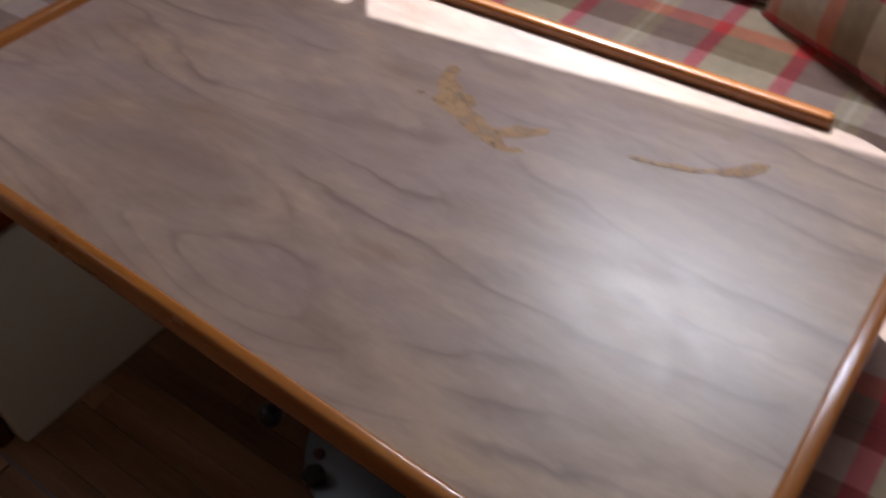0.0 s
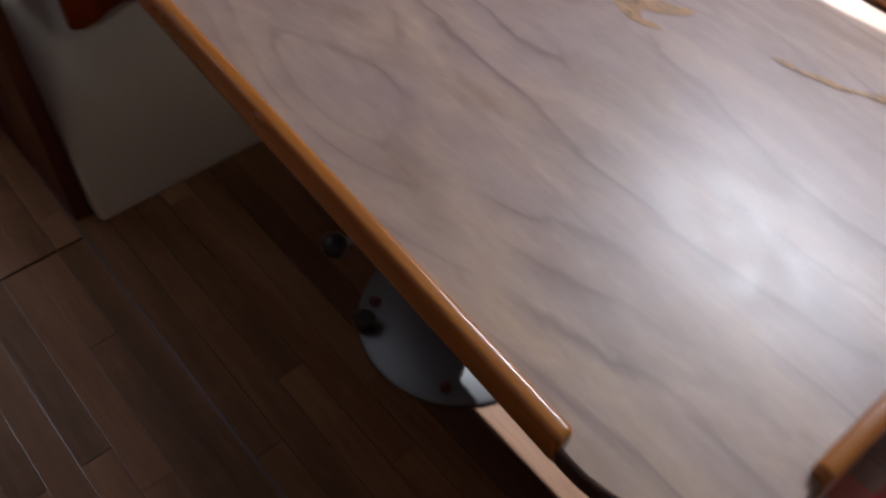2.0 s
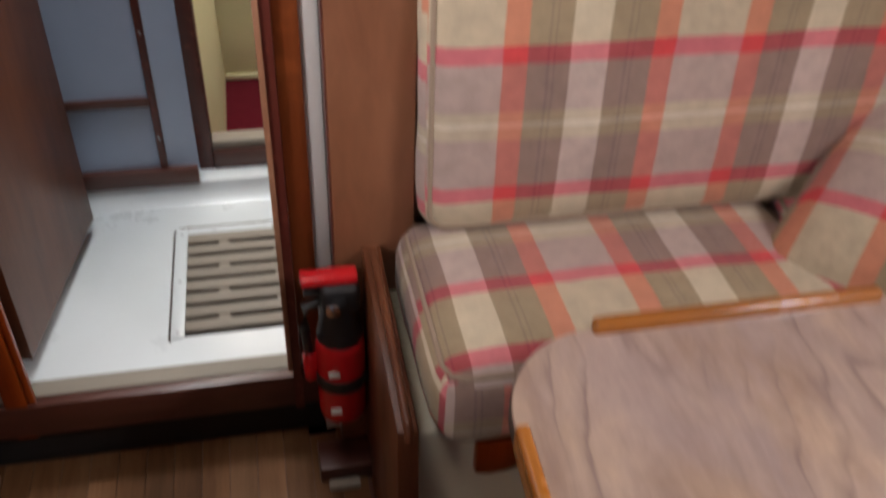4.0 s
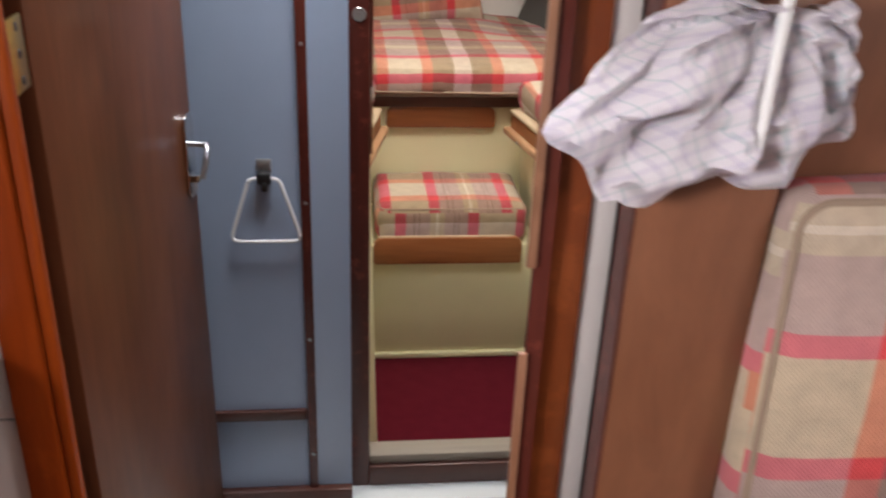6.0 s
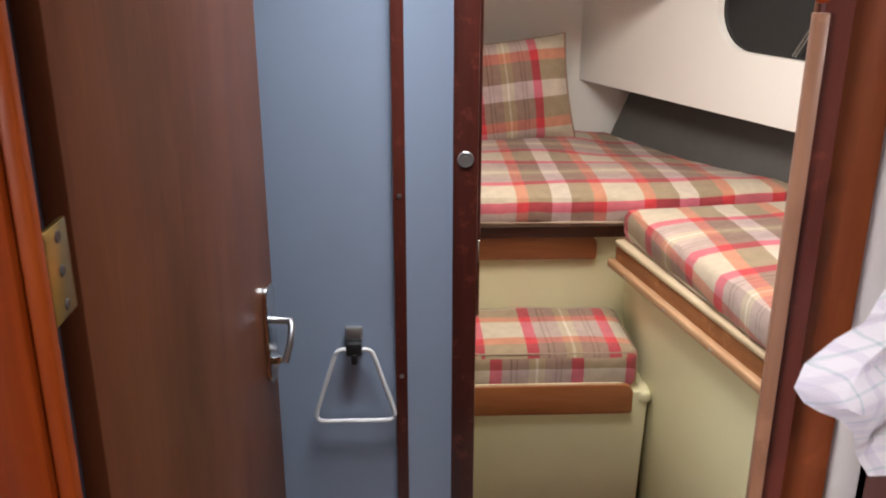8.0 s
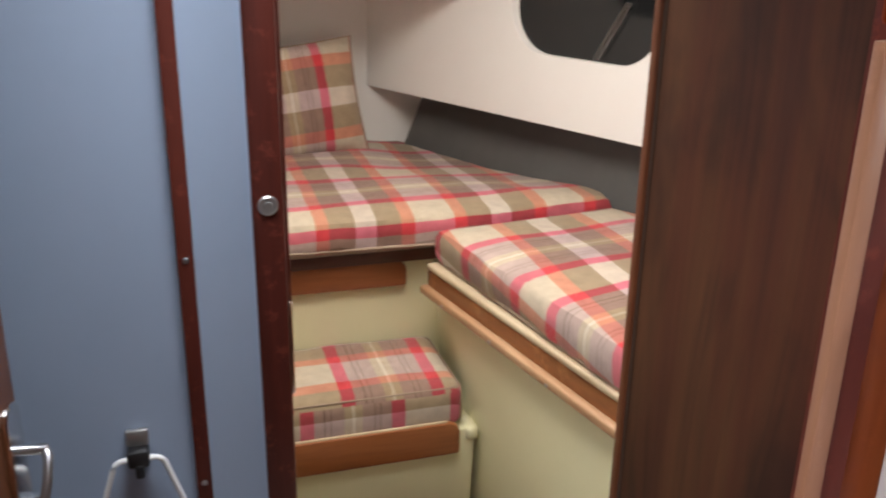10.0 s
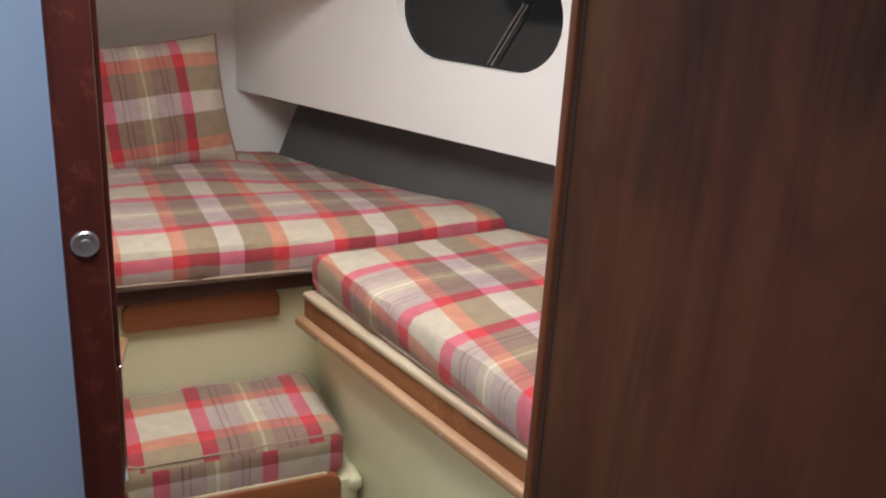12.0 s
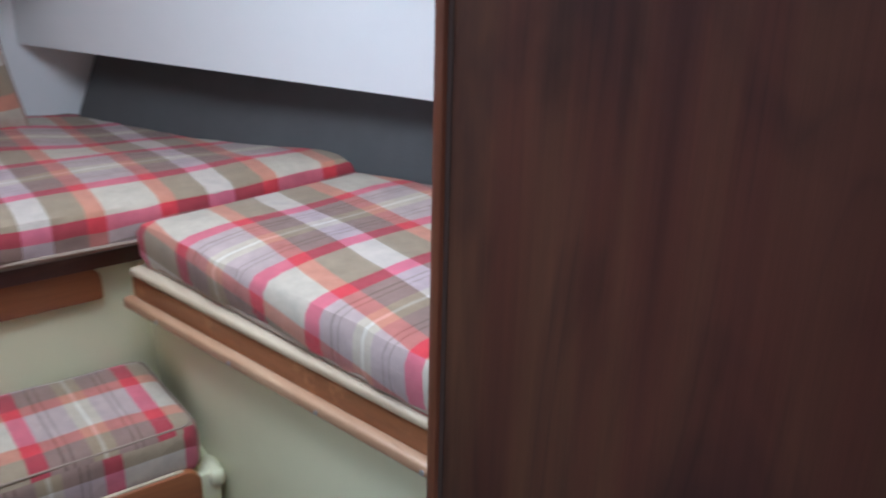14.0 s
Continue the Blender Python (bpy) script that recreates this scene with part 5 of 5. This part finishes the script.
setting("hull_lining", ribbon(HULL, 0.80, 1.10, 0.12), HULL_GREY, "dark grey cloth lining along the berth", "wall")
setting("hull_lining", mirrored(ribbon(HULL, 0.80, 1.10, 0.12)), HULL_GREY, "dark grey cloth lining along the berth", "wall")
setting("side_panel", fascia_mesh(), FASCIA, "white side panel with a dark oblong port", "wall")
setting("side_panel", mirrored(fascia_mesh()), FASCIA, "white side panel with a dark oblong port", "wall")
for s in (0, 1):
    pane = thing("port_light", (0.44, 3.15, 1.335) if s == 0 else (2 * CX - 0.44, 3.15, 1.335), "dark smoked oblong port light in the side panel", "port light", "port lights")
    bm = ribbon([(lerp_line(FASC, y) + 0.020, y) for y in (3.50, 3.25, 3.08, 2.90)], 1.20, 1.47, 0.0, 0.006)
    part("pane", mirrored(bm) if s else bm, PORT, pane, "smoked acrylic pane")
    if s == 0:
        for o in (0.0, 0.016):
            p0, p1 = Vector((lerp_line(FASC, 3.235) + 0.015, 3.235 - o, 1.222)), Vector((lerp_line(FASC, 3.165) + 0.015, 3.165 - o, 1.345))
            part("stay", tube([p0, p1], 0.002, 6), STEEL, pane, "thin steel stay")
# unseen, added to keep sun from leaking onto the forward mattress
setting("hull_sun_block", join(box(0.96, 1.0, 2.44, 4.05, 0.0, 1.82), box(0.60, 1.0, 4.01, 4.05, 0.0, 1.82)), WHITE, "unseen outer hull side, added to keep the sun off the berth", "wall")
setting("hull_sun_block", join(box(-1.24, -1.2, 2.44, 4.05, 0.0, 1.82), box(-1.24, -0.84, 4.01, 4.05, 0.0, 1.82)), WHITE, "unseen outer hull side, added to keep the sun off the berth", "wall")
setting("wall_bow", box(-0.95, 0.72, 3.962, 4.0, 0.74, 1.80), FASCIA, "white bulkhead at the bow", "wall")
shelf = solo("bow_shelf", box(-0.58, 0.245, 3.60, 3.961, 1.330, 1.352, 0.003), FASCIA, "white shelf across the bow", "shelf", kind="structure")
solo("panel_button", disc_on(lathe([(0.006, 0), (0.006, 0.003), (0, 0.004)], (0, 0, 0), 14), pose(0.062, 3.9615, 1.075, 90, 0, 0)), WHITE, "small white stud on the bow bulkhead", "stud")
